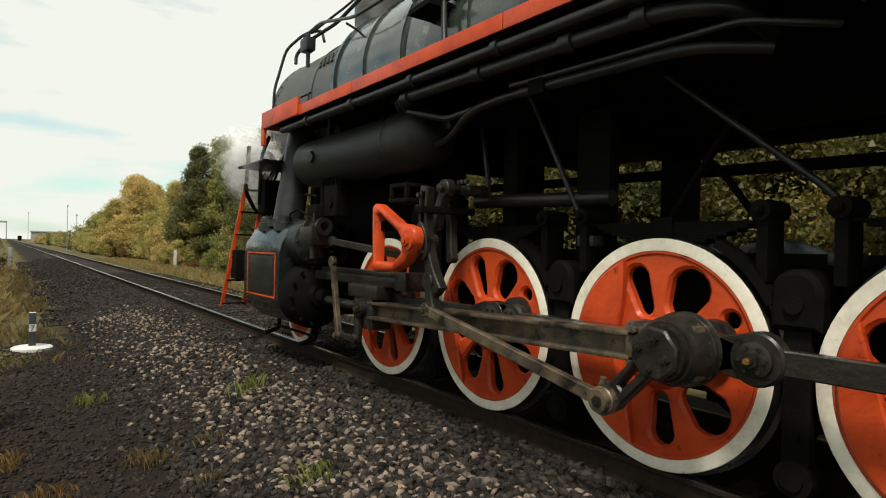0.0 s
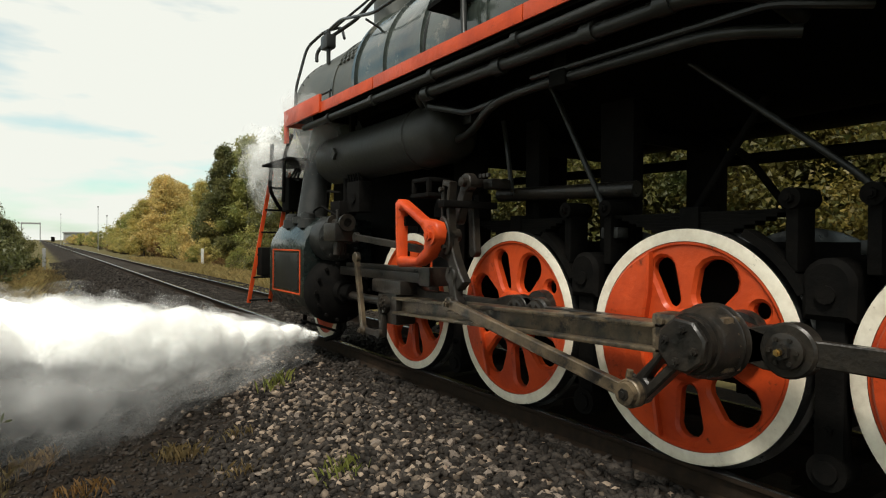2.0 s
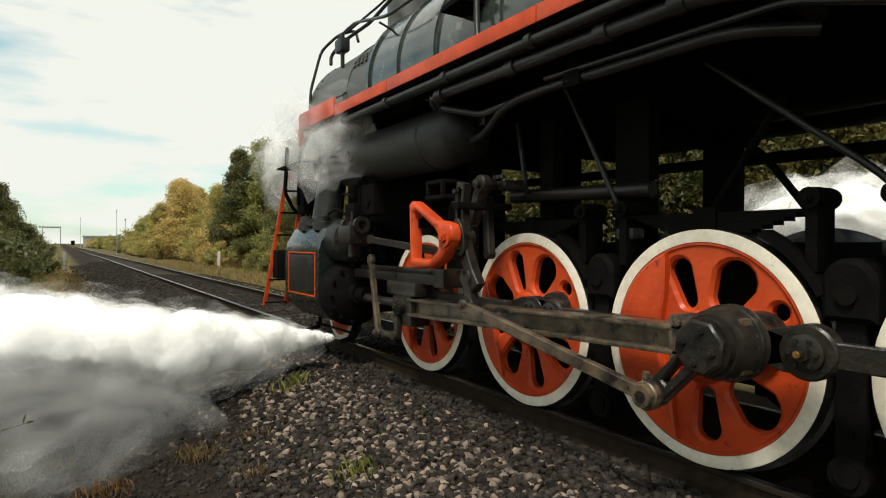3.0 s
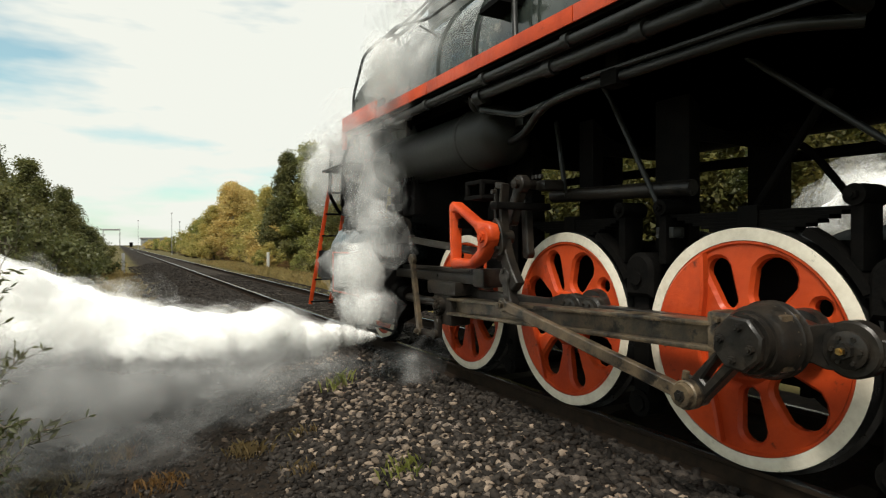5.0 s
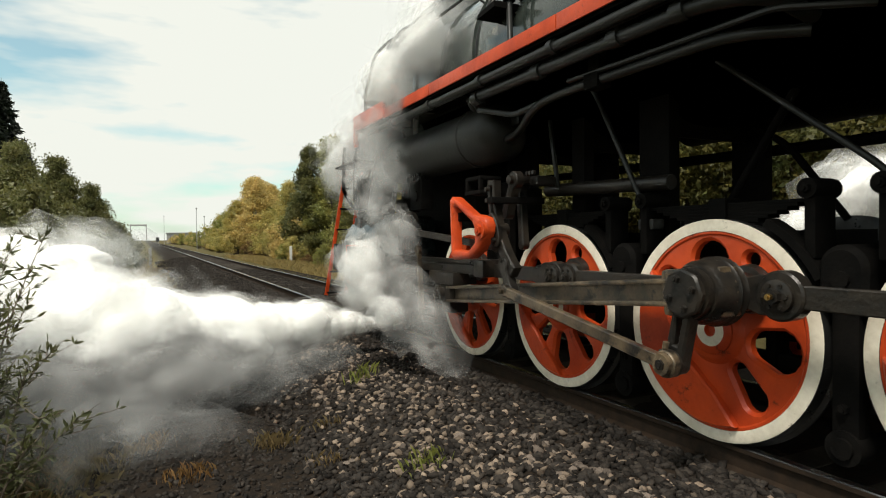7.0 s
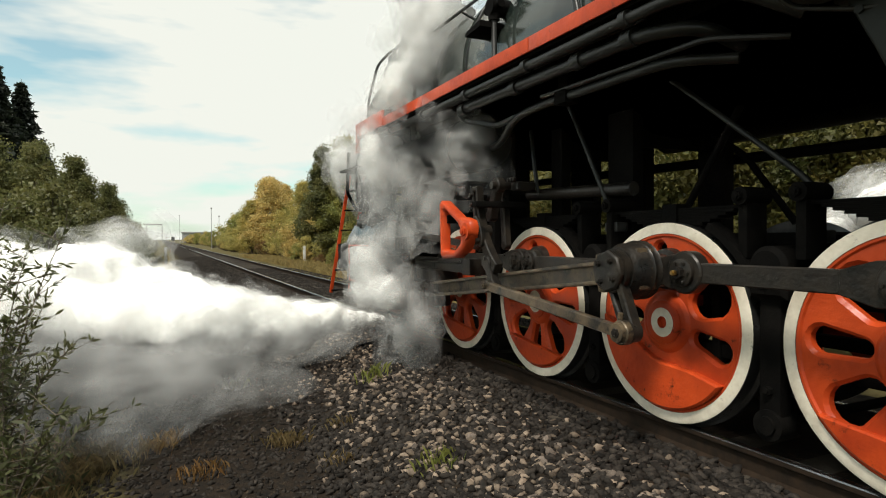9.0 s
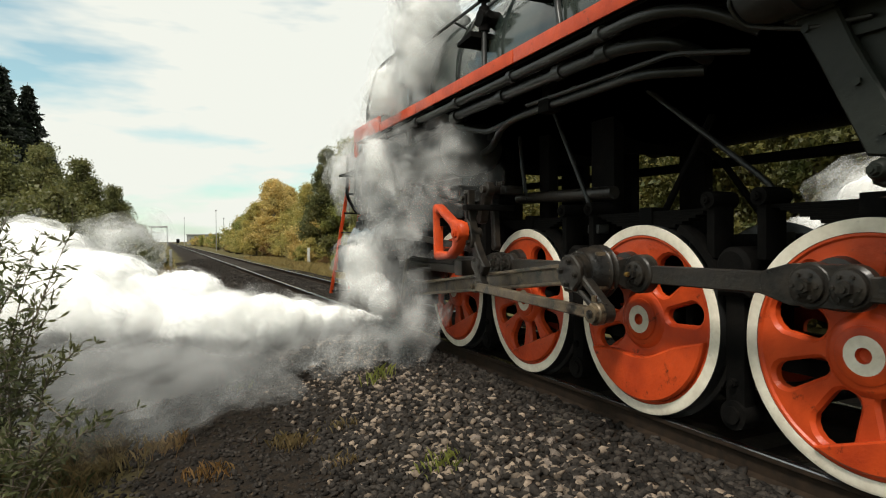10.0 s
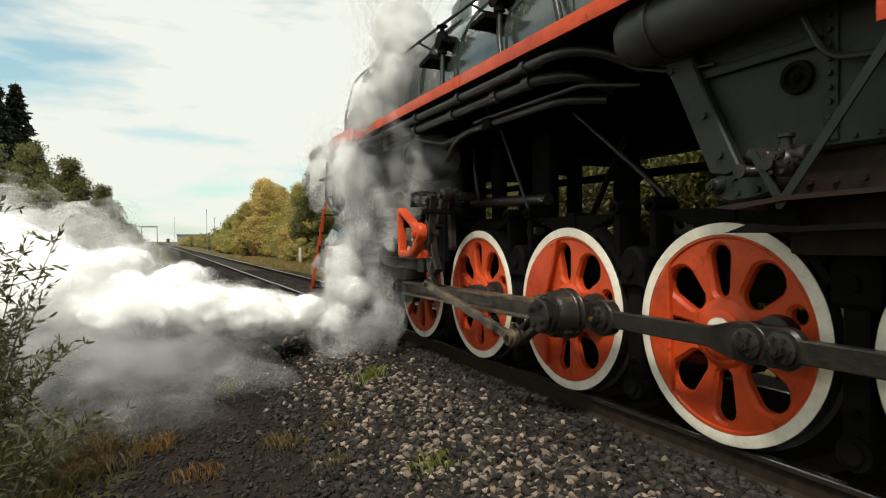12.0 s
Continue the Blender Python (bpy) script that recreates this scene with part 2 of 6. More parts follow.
def lathe(bm, profile, axis="y", seg=40, at=(0, 0, 0), caps=True):
    """Turns (along, radius) pairs about an axis."""
    rings = []
    for h, r in profile:
        ring = []
        for k in range(seg):
            c, s = math.cos(2 * math.pi * k / seg) * r, math.sin(2 * math.pi * k / seg) * r
            p = {"y": (c, h, s), "x": (h, c, s), "z": (c, s, h)}[axis]
            ring.append(bm.verts.new(Vector(at) + Vector(p)))
        rings.append(ring)
    for a, b in zip(rings, rings[1:]):
        for k in range(seg):
            bm.faces.new((a[k], a[(k + 1) % seg], b[(k + 1) % seg], b[k]))
    if caps and profile[0][1] > 1e-4:
        bm.faces.new(rings[0][::-1])
    if caps and profile[-1][1] > 1e-4:
        bm.faces.new(rings[-1])
    return bm


def prism(bm, outline, x0, x1, holes=(), bevel=0.0):
    """A plate from x0 (its face) to x1 with an outline in (y, z) and holes; the face's edges are rounded by bevel towards x1."""
    from mathutils.geometry import delaunay_2d_cdt

    def shrink(poly, d):
        n, out = len(poly), []
        for i in range(n):
            a, b, c = Vector(poly[i - 1]), Vector(poly[i]), Vector(poly[(i + 1) % n])
            e0, e1 = (b - a).normalized(), (c - b).normalized()
            nrm = Vector((-e0.y - e1.y, e0.x + e1.x))
            nrm = nrm.normalized() if nrm.length > 1e-6 else Vector((-e0.y, e0.x))
            k = max(.5, nrm.dot(Vector((-e0.y, e0.x))))
            out.append(b + nrm * d / k)
        return out

    def area(poly):
        return sum(poly[i - 1][0] * poly[i][1] - poly[i][0] * poly[i - 1][1] for i in range(len(poly)))

    def inside(p, poly):
        c = False
        for i in range(len(poly)):
            (x1_, y1_), (x2_, y2_) = poly[i - 1], poly[i]
            if (y1_ > p[1]) != (y2_ > p[1]) and p[0] < (x2_ - x1_) * (p[1] - y1_) / (y2_ - y1_) + x1_:
                c = not c
        return c

    loops = [list(outline) if area(outline) > 0 else list(outline)[::-1]] + [list(h) if area(h) < 0 else list(h)[::-1] for h in holes]
    sgn = 1 if x1 > x0 else -1
    front = [shrink(p, bevel) for p in loops] if bevel else loops

    def cap(ls, x):
        pts, edges, start, keys = [], [], [], []
        for p in ls:
            s = len(pts)
            pts += [Vector(q) for q in p]
            edges += [(s + i, s + (i + 1) % len(p)) for i in range(len(p))]
        vs, _, fs, *_ = delaunay_2d_cdt(pts, edges, [], 1, 1e-6)
        made = [bm.verts.new((x, v.x, v.y)) for v in vs]
        for f in fs:
            c = sum((vs[i] for i in f), Vector((0, 0))) / len(f)
            if inside(c, ls[0]) and not any(inside(c, h) for h in ls[1:]):
                bm.faces.new([made[i] for i in f])

    cap(front, x0), cap(loops, x1)
    levels = [(front, x0)] + ([(loops, x0 + sgn * bevel)] if bevel else []) + [(loops, x1)]
    for (la, xa), (lb, xb) in zip(levels, levels[1:]):
        for pa, pb in zip(la, lb):
            va, vb = [bm.verts.new((xa, *p)) for p in pa], [bm.verts.new((xb, *p)) for p in pb]
            for i in range(len(va)):
                j = (i + 1) % len(va)
                bm.faces.new((va[i], va[j], vb[j], vb[i]))
    bmesh.ops.remove_doubles(bm, verts=bm.verts, dist=2e-4)
    return bm


def arc(cy, cz, r, a0, a1, n):
    return [(cy + r * math.cos(radians(a0 + (a1 - a0) * i / n)), cz + r * math.sin(radians(a0 + (a1 - a0) * i / n))) for i in range(n + 1)]


def circle(cy, cz, r, n=28):
    return arc(cy, cz, r, 0, 360 * (n - 1) / n, n - 1)


def bar_outline(p, q, r0, r1, waist):
    """The side view of a rod with round eyes of radius r0 at p and r1 at q and a bar of half height waist between them."""
    p, q = Vector(p), Vector(q)
    d = math.degrees(math.atan2(q.y - p.y, q.x - p.x))
    a0, a1 = math.degrees(math.asin(min(.98, waist / r0))), math.degrees(math.asin(min(.98, waist / r1)))
    return arc(p.x, p.y, r0, d + a0, d + 360 - a0, 18) + arc(q.x, q.y, r1, d + 180 + a1, d + 540 - a1, 18)


def hexnut(bm, x, y, z, r, depth=.03):
    rod(bm, (x, y, z), (x - depth, y, z), r, seg=6)
    rod(bm, (x - depth, y, z), (x - depth - .012, y, z), r * .55, seg=8)
    return bm


def bolts(bm, pts, r=.018, depth=.02):
    for p in pts:
        rod(bm, p, (p[0] - depth, p[1], p[2]), r, seg=6)
    return bm


# ---- the engine's motion: way along the track and crank angle ----
S, R, CR = 1.707, .75, .407
AXLES = [2 * S, S, 0, -S, -2 * S]
WAY = [(0, 0), (3.6, 0), (4.8, .06), (5, .085), (5.5, .155), (6, .252), (6.5, .373), (7, .502), (9, 1.062), (9.5, 1.199), (10, 1.359), (10.5, 1.556), (11, 1.776), (11.5, 1.986), (12, 2.217)]
CRANK = [(0, 15.5), (4.2, 15.5), (4.8, 16.3), (5, 17.7), (5.5, 23.7), (6, 30.6), (6.5, 38.6), (7, 46.9), (9, 83.4), (9.5, 98.2), (10, 110.8), (10.2, 127), (10.5, 171.6), (11, 268.4), (11.3, 318), (11.5, 337.6), (12, 362.2)]


def smooth(table, t):
    """Monotone cubic through the table's points."""
    n = len(table)
    d = [(table[i + 1][1] - table[i][1]) / (table[i + 1][0] - table[i][0]) for i in range(n - 1)]
    g = [d[0]] + [0 if a * b <= 0 else 2 * a * b / (a + b) for a, b in zip(d, d[1:])] + [d[-1]]
    i = max(0, min(n - 2, max((k for k in range(n) if table[k][0] <= t), default=0)))
    h = table[i + 1][0] - table[i][0]
    u = (t - table[i][0]) / h
    return ((1 + 2 * u) * (1 - u) ** 2 * table[i][1] + u * (1 - u) ** 2 * h * g[i] + u * u * (3 - 2 * u) * table[i + 1][1] + u * u * (u - 1) * h * g[i + 1])


def way(t):
    return smooth(WAY, t)


def crank(t):
    return radians(smooth(CRANK, t))


MOVES = [0, 3, 3.6, 4.2] + [4.6 + .2 * i for i in range(27)] + [9.9 + .1 * i for i in range(22)]
MOVES = sorted({round(t, 2) for t in MOVES if t <= 12})

# ---- locomotive ----
loco = tagged(empty("locomotive"), "black steam locomotive with orange-red wheels and stripe", "locomotive")


def tear(angle, r0, r1, w0, w1, n=7):
    """A radial hole with round ends: inner radius w0 at r0, outer w1 at r1."""
    a = radians(angle)
    c, s = math.cos(a), math.sin(a)
    pts = arc(r1, 0, w1, -85, 85, n) + arc(r0, 0, w0, 95, 265, n)
    return [(p * c - q * s, p * s + q * c) for p, q in pts]


def wheel_meshes(main):
    """Disc, counterweight, hub and tyre of a driving wheel; the crank pin points to -y, the face looks to -x, the axle is the origin."""
    # angles are turned from the pin, which lies at 180 degrees in (y, z)
    if main:
        holes = [tear(180 - 48, .37, .47, .105, .14), tear(180 + 57, .37, .47, .105, .14), tear(180 - 94, .31, .51, .058, .085), tear(180 + 101, .31, .51, .058, .085), circle(*[.555 * f(radians(180 - 13)) for f in (math.cos, math.sin)], .052, 18)]
        chord, deep = .2, .06
    else:
        holes = [tear(180 - 47, .35, .48, .09, .125), tear(180 + 47, .35, .48, .09, .125), tear(180 - 92, .30, .52, .055, .083), tear(180 + 92, .30, .52, .055, .083), tear(180 - 136, .33, .48, .085, .12), tear(180 + 136, .33, .48, .085, .12), tear(0, .28, .44, .05, .078),
                 circle(*[.55 * f(radians(180 - 16)) for f in (math.cos, math.sin)], .055, 14)]
        chord, deep = .44, .045
    disc = prism(bmesh.new(), circle(0, 0, .665, 72), -.035, .035, holes, bevel=.022)
    lathe(disc, [(-.035, .0), (-.055, .09), (-.062, .19), (-.05, .215), (-.034, .235)], "x", 36, caps=False)
    lathe(disc, [(-.034, .64), (-.047, .652), (-.047, .668), (.0, .669)], "x", 72, caps=False)
    edge = math.degrees(math.acos(chord / .645))
    seg = arc(0, 0, .645, -edge, edge, 26)
    if main:
        seg = seg + [(.21, .48), (.225, .34), (.26, .2), (.285, .1), (.295, 0), (.285, -.1), (.26, -.2), (.225, -.34), (.21, -.48)]
        seg = [(p * math.cos(radians(11)) - q * math.sin(radians(11)), p * math.sin(radians(11)) + q * math.cos(radians(11))) for p, q in seg]
    weight = prism(bmesh.new(), seg, -.034 - deep, -.03, (), bevel=.014)
    tyre = lathe(bmesh.new(), [(-.03, .664), (-.05, .67), (-.05, .738), (-.044, .75), (.055, .757), (.068, .785), (.085, .785), (.09, .77), (.09, .664), (-.03, .664)], "x", 96, caps=False)
    for f in tyre.faces:
        f.material_index = 0 if f.calc_center_median().x < -.043 else 1
    hub = lathe(bmesh.new(), [(-.03, .17), (-.07, .165), (-.078, .15), (-.08, .11), (-.08, .045), (-.04, .04), (-.04, .0)], "x", 32)
    for f in hub.faces:
        c = f.calc_center_median()
        f.material_index = 1 if (c.x < -.079) else 0
    return disc, weight, tyre, hub


def driving_wheel(main, side=-1):
    w = empty("driving_wheel", loco)
    disc, weight, tyre, hub = wheel_meshes(main)
    part("wheel_disc", disc, ORANGE, w, "orange-red cast wheel disc with teardrop openings", smooth=30)
    part("counterweight", weight, ORANGE, w, smooth=30)
    part("tyre", tyre, [WHITE, TREAD], w, "steel tyre with a white-painted face")
    part("hub", hub, [ORANGE, WHITE], w, "axle end with a white ring")
    return w


wheels = []
first = driving_wheel(False)
for i, y in enumerate(AXLES):
    w = driving_wheel(True) if i == 2 else first if i == 0 else copy_thing(first, Matrix())
    w.location = (-.81, y, R)
    wheels.append(w)
far = copy_thing(first, Matrix())
far_wheels = [far] + [copy_thing(far, Matrix()) for _ in AXLES[1:]]
for w in far_wheels:
    w.parent = loco
for i, w in enumerate(wheels):
    bm = rod(bmesh.new(), (.08, 0, 0), (1.56, 0, 0), .1, seg=16)
    part("axle", bm, SOOT, w)
    bm = bmesh.new()
    lathe(bm, [(-.03, .16), (-.1, .15), (-.11, .1), (-.42 if i == 2 else -.3, .095), (-.42 if i == 2 else -.3, 0)], "x", 24, (0, -CR, 0))
    part("crank_pin", bm, ROD, w)

# return crank on the main wheel, in the wheel's space: pin at (-CR, 0)
main_wheel = wheels[2]
TH0 = radians(15.5)
RC0 = Vector((-.08, .54 - R))                    # its end about the axle while the engine stands
RC = Vector((RC0.x * math.cos(TH0) - RC0.y * math.sin(TH0), RC0.x * math.sin(TH0) + RC0.y * math.cos(TH0)))
PIN = Vector((-CR, 0))
AIM = (RC - PIN).normalized()
SIDE = Vector((-AIM.y, AIM.x))
gap = [PIN + AIM * a + SIDE * b for a, b in ((.16, -.012), (.16, .034), (.33, .016), (.33, -.012))]
bm = prism(bmesh.new(), bar_outline((-CR, 0), RC, .13, .075, .07), -.625, -.545, [gap], .012)
prism(bm, circle(-CR, 0, .15, 8), -.655, -.62, (), .012)
lathe(bm, [(-.54, .155), (-.6, .155), (-.6, .1)], "x", 24, (0, -CR, 0))
lathe(bm, [(-.62, .085), (-.68, .08), (-.685, .05), (-.7, .045), (-.7, 0)], "x", 20, (0, RC.x, RC.y))
for k in range(4):
    a = k * math.pi / 2 + .5
    hexnut(bm, -.65, -CR + .09 * math.cos(a), .09 * math.sin(a), .024)
hexnut(bm, -.7, RC.x, RC.y, .035)
for k in range(2):
    rod(bm, (-.6, RC.x - .06, RC.y + .05 - .1 * k), (-.6, RC.x + .04, RC.y + .12 - .1 * k), .014, seg=8)
part("return_crank", bm, ROD, main_wheel, "oily dark return crank with bolts")
bm = lathe(bmesh.new(), [(-.30, .14), (-.31, .2), (-.33, .215), (-.35, .2), (-.37, .2), (-.39, .215), (-.41, .2), (-.5, .195), (-.52, .18), (-.55, .17), (-.55, 0)], "x", 36, (0, -CR, 0))
part("crank_collar", bm, ROD, main_wheel, "oily ringed crank pin collar")

# side rods, each moving with the pins, origin at the front pin
side_rods = []


def side_rod(start, length, eyes, outer):
    """A coupling rod from start behind its first pin; eyes: (place, radius) of its bolted joints."""
    x0, x1 = (-1.128, -1.05) if outer else (-1.12, -1.058)
    bm = prism(bmesh.new(), bar_outline((-start, 0), (-length, 0), .115, .125, .066), x0, x1, (), .008)
    for y, r in eyes:
        lo, hi = max(y - .3, -length), min(y + .3, -start)
        fillet = [(lo, -.066), (max(lo, y - .12), -.118), (min(hi, y + .12), -.118), (hi, -.066), (hi, .066), (min(hi, y + .12), .118), (max(lo, y - .12), .118), (lo, .066)]
        fillet = [p for i, p in enumerate(fillet) if abs(p[0] - fillet[i - 1][0]) + abs(p[1] - fillet[i - 1][1]) > .004]
        prism(bm, fillet, x0 - .005, x1 + .003, (), .006)
        prism(bm, circle(y, 0, r, 30), x0 - .01, x1 + .006, (), .012)
        lathe(bm, [(x0 - .008, .095), (x0 - .035, .095), (x0 - .042, .08), (x0 - .042, 0)], "x", 24, (0, y, 0))
        hexnut(bm, x0 - .04, y, 0, .042, .035)
        for k in range(6):
            a = k * math.pi / 3
            rod(bm, (x0 - .03, y + .068 * math.cos(a), .068 * math.sin(a)), (x0 - .055, y + .068 * math.cos(a), .068 * math.sin(a)), .012, seg=6)
    return bm


KNUCKLE = [0, .22, .39, .22, 0]
for i in range(4):
    a, b = KNUCKLE[i], KNUCKLE[i + 1]
    eyes = [(-S, .13 if i != 1 else .15)] + ([(-S - b, .12 if i != 1 else .145)] if b else []) + ([(0, .13)] if i == 0 else [])
    ob = part("coupling_rod", side_rod(a, S + b, eyes, i % 2 == 1), ROD, loco, "dark oily coupling rod with bolted eyes")
    side_rods.append((ob, AXLES[i]))
    if i == 1:
        part("oil_cap", hexnut(bmesh.new(), -1.205, -S - b, 0, .02, .03), BRASS, ob, "small brass oil cap")

# main rod and crosshead
ML = 3.57


def main_rod_mesh():
    bm = prism(bmesh.new(), bar_outline((0, 0), (-ML, 0), .12, .2, .078), -1.235, -1.195, (), .01)
    # raised flanges above and below a sunk web
    for z0, z1 in ((.058, .09), (-.09, -.058)):
        box(bm, -1.31, -1.13, -ML + .2, -.12, z0, z1, .008)
    box(bm, -1.31, -1.13, -ML - .16, -ML + .3, -.15, .15, .03)
    box(bm, -1.28, -1.16, -.16, .14, -.12, .12, .025)
    bolts(bm, [(-1.31, -ML + .22, .1), (-1.31, -ML + .22, -.1)], .022, .03)
    return bm


main_rod = part("main_rod", main_rod_mesh(), OILY, loco, "heavy oily steel main rod with fluted web")

bm = box(bmesh.new(), -1.3, -1.06, -.2, .2, -.2, .13, .03)
box(bm, -1.32, -1.02, -.32, .3, .12, .26, .02)
box(bm, -1.34, -1.28, .02, .12, -.1, .1, .01)
rod(bm, (-1.3, 0, 0), (-1.36, 0, 0), .085, seg=20)
for k in range(8):
    a = k * math.pi / 4
    rod(bm, (-1.36, .06 * math.cos(a), .06 * math.sin(a)), (-1.375, .06 * math.cos(a), .06 * math.sin(a)), .014, seg=6)
hexnut(bm, -1.36, 0, 0, .04)
box(bm, -1.36, -1.3, -.02, .06, -.34, -.1, .015)
hexnut(bm, -1.36, .02, -.3, .03)
crosshead = part("crosshead", bm, ROD, loco, "dark bolted crosshead")
bm = rod(bmesh.new(), (-1.16, .1, 0), (-1.16, 1.75, 0), .05, seg=18)
part("piston_rod", bm, ROD, crosshead)

# guide bars and their bracket
bm = box(bmesh.new(), -1.24, -1.05, 2.45, 4.5, 1.0, 1.1, .012)
box(bm, -1.2, -1.08, 2.6, 4.4, 1.1, 1.15, .01)
box(bm, -1.26, -.95, 2.42, 2.62, .98, 1.16, .02)
part("guide_bar", bm, ROD, loco, "long dark slide bar")
bm = prism(bmesh.new(), [(2.3, 1.12), (2.75, 1.12), (2.72, 1.75), (2.62, 1.95), (2.3, 1.95)], -1.02, -.94, [circle(2.52, 1.55, .1, 16)], .01)
box(bm, -1.0, -.5, 2.45, 2.6, 1.1, 1.9, .01)
part("guide_plate", bm, SOOT, loco)

# red link bracket, a rounded triangle with an opening
bm = prism(bmesh.new(), [(2.54, 1.2), (2.5, 1.17), (2.16, 1.19), (1.98, 1.27), (1.86, 1.4), (1.83, 1.5), (1.87, 1.57), (2.0, 1.6), (2.1, 1.61), (2.46, 1.79), (2.52, 1.8), (2.56, 1.77)], -1.56, -1.46,
           [[(2.48, 1.27), (2.2, 1.26), (2.06, 1.35), (2.04, 1.46), (2.12, 1.54), (2.43, 1.7), (2.48, 1.69)]], .022)
part("link_bracket", bm, ORANGE, loco, "orange-red triangular valve gear bracket", smooth=50)
bm = hexnut(bmesh.new(), -1.56, 1.93, 1.46, .05, .04)
lathe(bm, [(-1.46, .09), (-1.575, .085), (-1.58, .0)], "x", 20, (0, 1.93, 1.46))
part("bracket_boss", bm, ORANGE, loco)
bm = box(bmesh.new(), -1.5, -.9, 2.45, 2.53, 1.55, 1.64, .01)
part("bracket_stay", bm, SOOT, loco)
part("bracket_stay", box(bmesh.new(), -1.48, -.9, 1.85, 1.95, 1.7, 1.76, .01), SOOT, loco)

# expansion link, swinging about its trunnion, origin at the trunnion
LP = Vector((1.9, 1.46))
LF = .585


def link_mesh():
    out = arc(-1.0, 0, 1.065, -27, 27, 12) + arc(-1.0, 0, .95, 27, -27, 12)
    out = [(p * 1.0, q) for p, q in out]
    slot = arc(-1.0, 0, 1.035, 2, 24, 8) + arc(-1.0, 0, .98, 24, 2, 8)
    bm = prism(bmesh.new(), out, -1.42, -1.34, [slot], .01)
    box(bm, -1.40, -1.36, -.05, .05, -.1, .1, .01)
    prism(bm, bar_outline((0, -.35), (0, -LF), .075, .06, .045), -1.44, -1.36, (), .01)
    prism(bm, [(.08 * math.cos(a), .17 * math.sin(a)) for a in [k * math.pi / 10 for k in range(20)]], -1.45, -1.41, (), .01)
    bolts(bm, [(-1.45, .0, .1), (-1.45, .0, -.1), (-1.42, .0, .3), (-1.42, .02, .12), (-1.42, .02, -.12), (-1.42, .0, -.3), (-1.42, -.03, .4)], .022, .03)
    rod(bm, (-1.46, 0, 0), (-1.3, 0, 0), .06, seg=16)
    hexnut(bm, -1.44, 0, -LF, .032)
    return bm


link = part("expansion_link", link_mesh(), ROD, loco, "dark curved slotted expansion link")
EL = 1.0
rc_pos = lambda th: Vector((RC.x * math.cos(-th) - RC.y * math.sin(-th), R + RC.x * math.sin(-th) + RC.y * math.cos(-th)))
FOOT0 = Vector((1.76, .89))
EL = (FOOT0 - rc_pos(TH0)).length
LF = (FOOT0 - LP).length
bm = prism(bmesh.new(), bar_outline((0, 0), (EL, 0), .085, .06, .042), -1.5, -1.45, (), .008)
hexnut(bm, -1.5, EL, 0, .03)
lathe(bm, [(-1.5, .07), (-1.53, .065), (-1.53, 0)], "x", 18)
rod(bm, (-1.47, .03, .08), (-1.47, .03, .13), .02, seg=8)
ecc_rod = part("eccentric_rod", bm, OILY, loco, "thin oily eccentric rod")

# combination lever and union link
bm = prism(bmesh.new(), bar_outline((0, 0), (0, -.8), .06, .05, .032), -1.42, -1.37, (), .008)
hexnut(bm, -1.42, 0, -.8, .03)
combo = part("combination_lever", bm, OILY, loco, "upright worn steel combination lever")
bm = prism(bmesh.new(), bar_outline((0, 0), (-.32, 0), .05, .05, .03), -1.4, -1.36, (), .006)
union = part("union_link", bm, ROD, crosshead)
union.location = (0, .34, -.3)
bm = prism(bmesh.new(), bar_outline((3.75, 1.45), (1.95, 1.3), .055, .05, .035), -1.40, -1.35, (), .006)
part("radius_rod", bm, ROD, loco)


# ---- cylinder block ----
cyl = empty("cylinder_block", loco)


def casing_ring(y, s=1.0):
    pts = [(-.62, .5), (-1.1, .36), (-1.34, .42), (-1.5, .58), (-1.56, .7), (-1.56, 1.3), (-1.53, 1.44), (-1.44, 1.6), (-1.28, 1.71), (-1.1, 1.72), (-.62, 1.68)]
    return [(x, y, 1.05 + (z - 1.05) * s) for x, z in pts]


bm = bmesh.new()
rings = [[bm.verts.new(p) for p in casing_ring(y, s)] for y, s in ((4.86, .94), (4.9, 1), (6.12, 1), (6.18, .94))]
for a, b in zip(rings, rings[1:]):
    for i in range(len(a) - 1):
        bm.faces.new((a[i], a[i + 1], b[i + 1], b[i]))
bm.faces.new(rings[0]), bm.faces.new(rings[-1][::-1])
part("casing", bm, GREENBLACK, cyl, "glossy green-black cylinder casing", smooth=25)
for z0, z1, y0, y1 in ((1.275, 1.295, 4.98, 6.04), (.72, .74, 4.98, 6.04), (.74, 1.275, 4.98, 5.0), (.74, 1.275, 6.02, 6.04)):
    part("lining", box(bmesh.new(), -1.568, -1.558, y0, y1, z0, z1, .002), ORANGE, cyl, "thin orange-red lining")
bm = box(bmesh.new(), -1.566, -1.556, 5.03, 5.99, .77, 1.25, .003)
for k in range(12):
    y, z = (5.06 + .9 * (k % 2), .8 + .42 * (k // 2) / 5)
    rod(bm, (-1.566, y, z), (-1.574, y, z), .012, seg=6)
box(bm, -1.57, -1.562, 5.3, 5.7, 1.2, 1.215)
part("casing_panel", bm, BLACK, cyl, "dark riveted side panel")
bm = lathe(bmesh.new(), [(4.5, 0), (4.5, .13), (4.56, .16), (4.62, .34), (4.66, .40), (4.72, .42), (4.86, .42), (4.87, .3)], "y", 36, (-1.14, 0, .78))
for k in range(14):
    a = k * math.pi / 7
    rod(bm, (-1.14 + .36 * math.cos(a), 4.62, .78 + .36 * math.sin(a)), (-1.14 + .36 * math.cos(a), 4.58, .78 + .36 * math.sin(a)), .022, seg=6)
rod(bm, (-1.14, 4.5, .78), (-1.14, 4.3, .78), .1, seg=20)
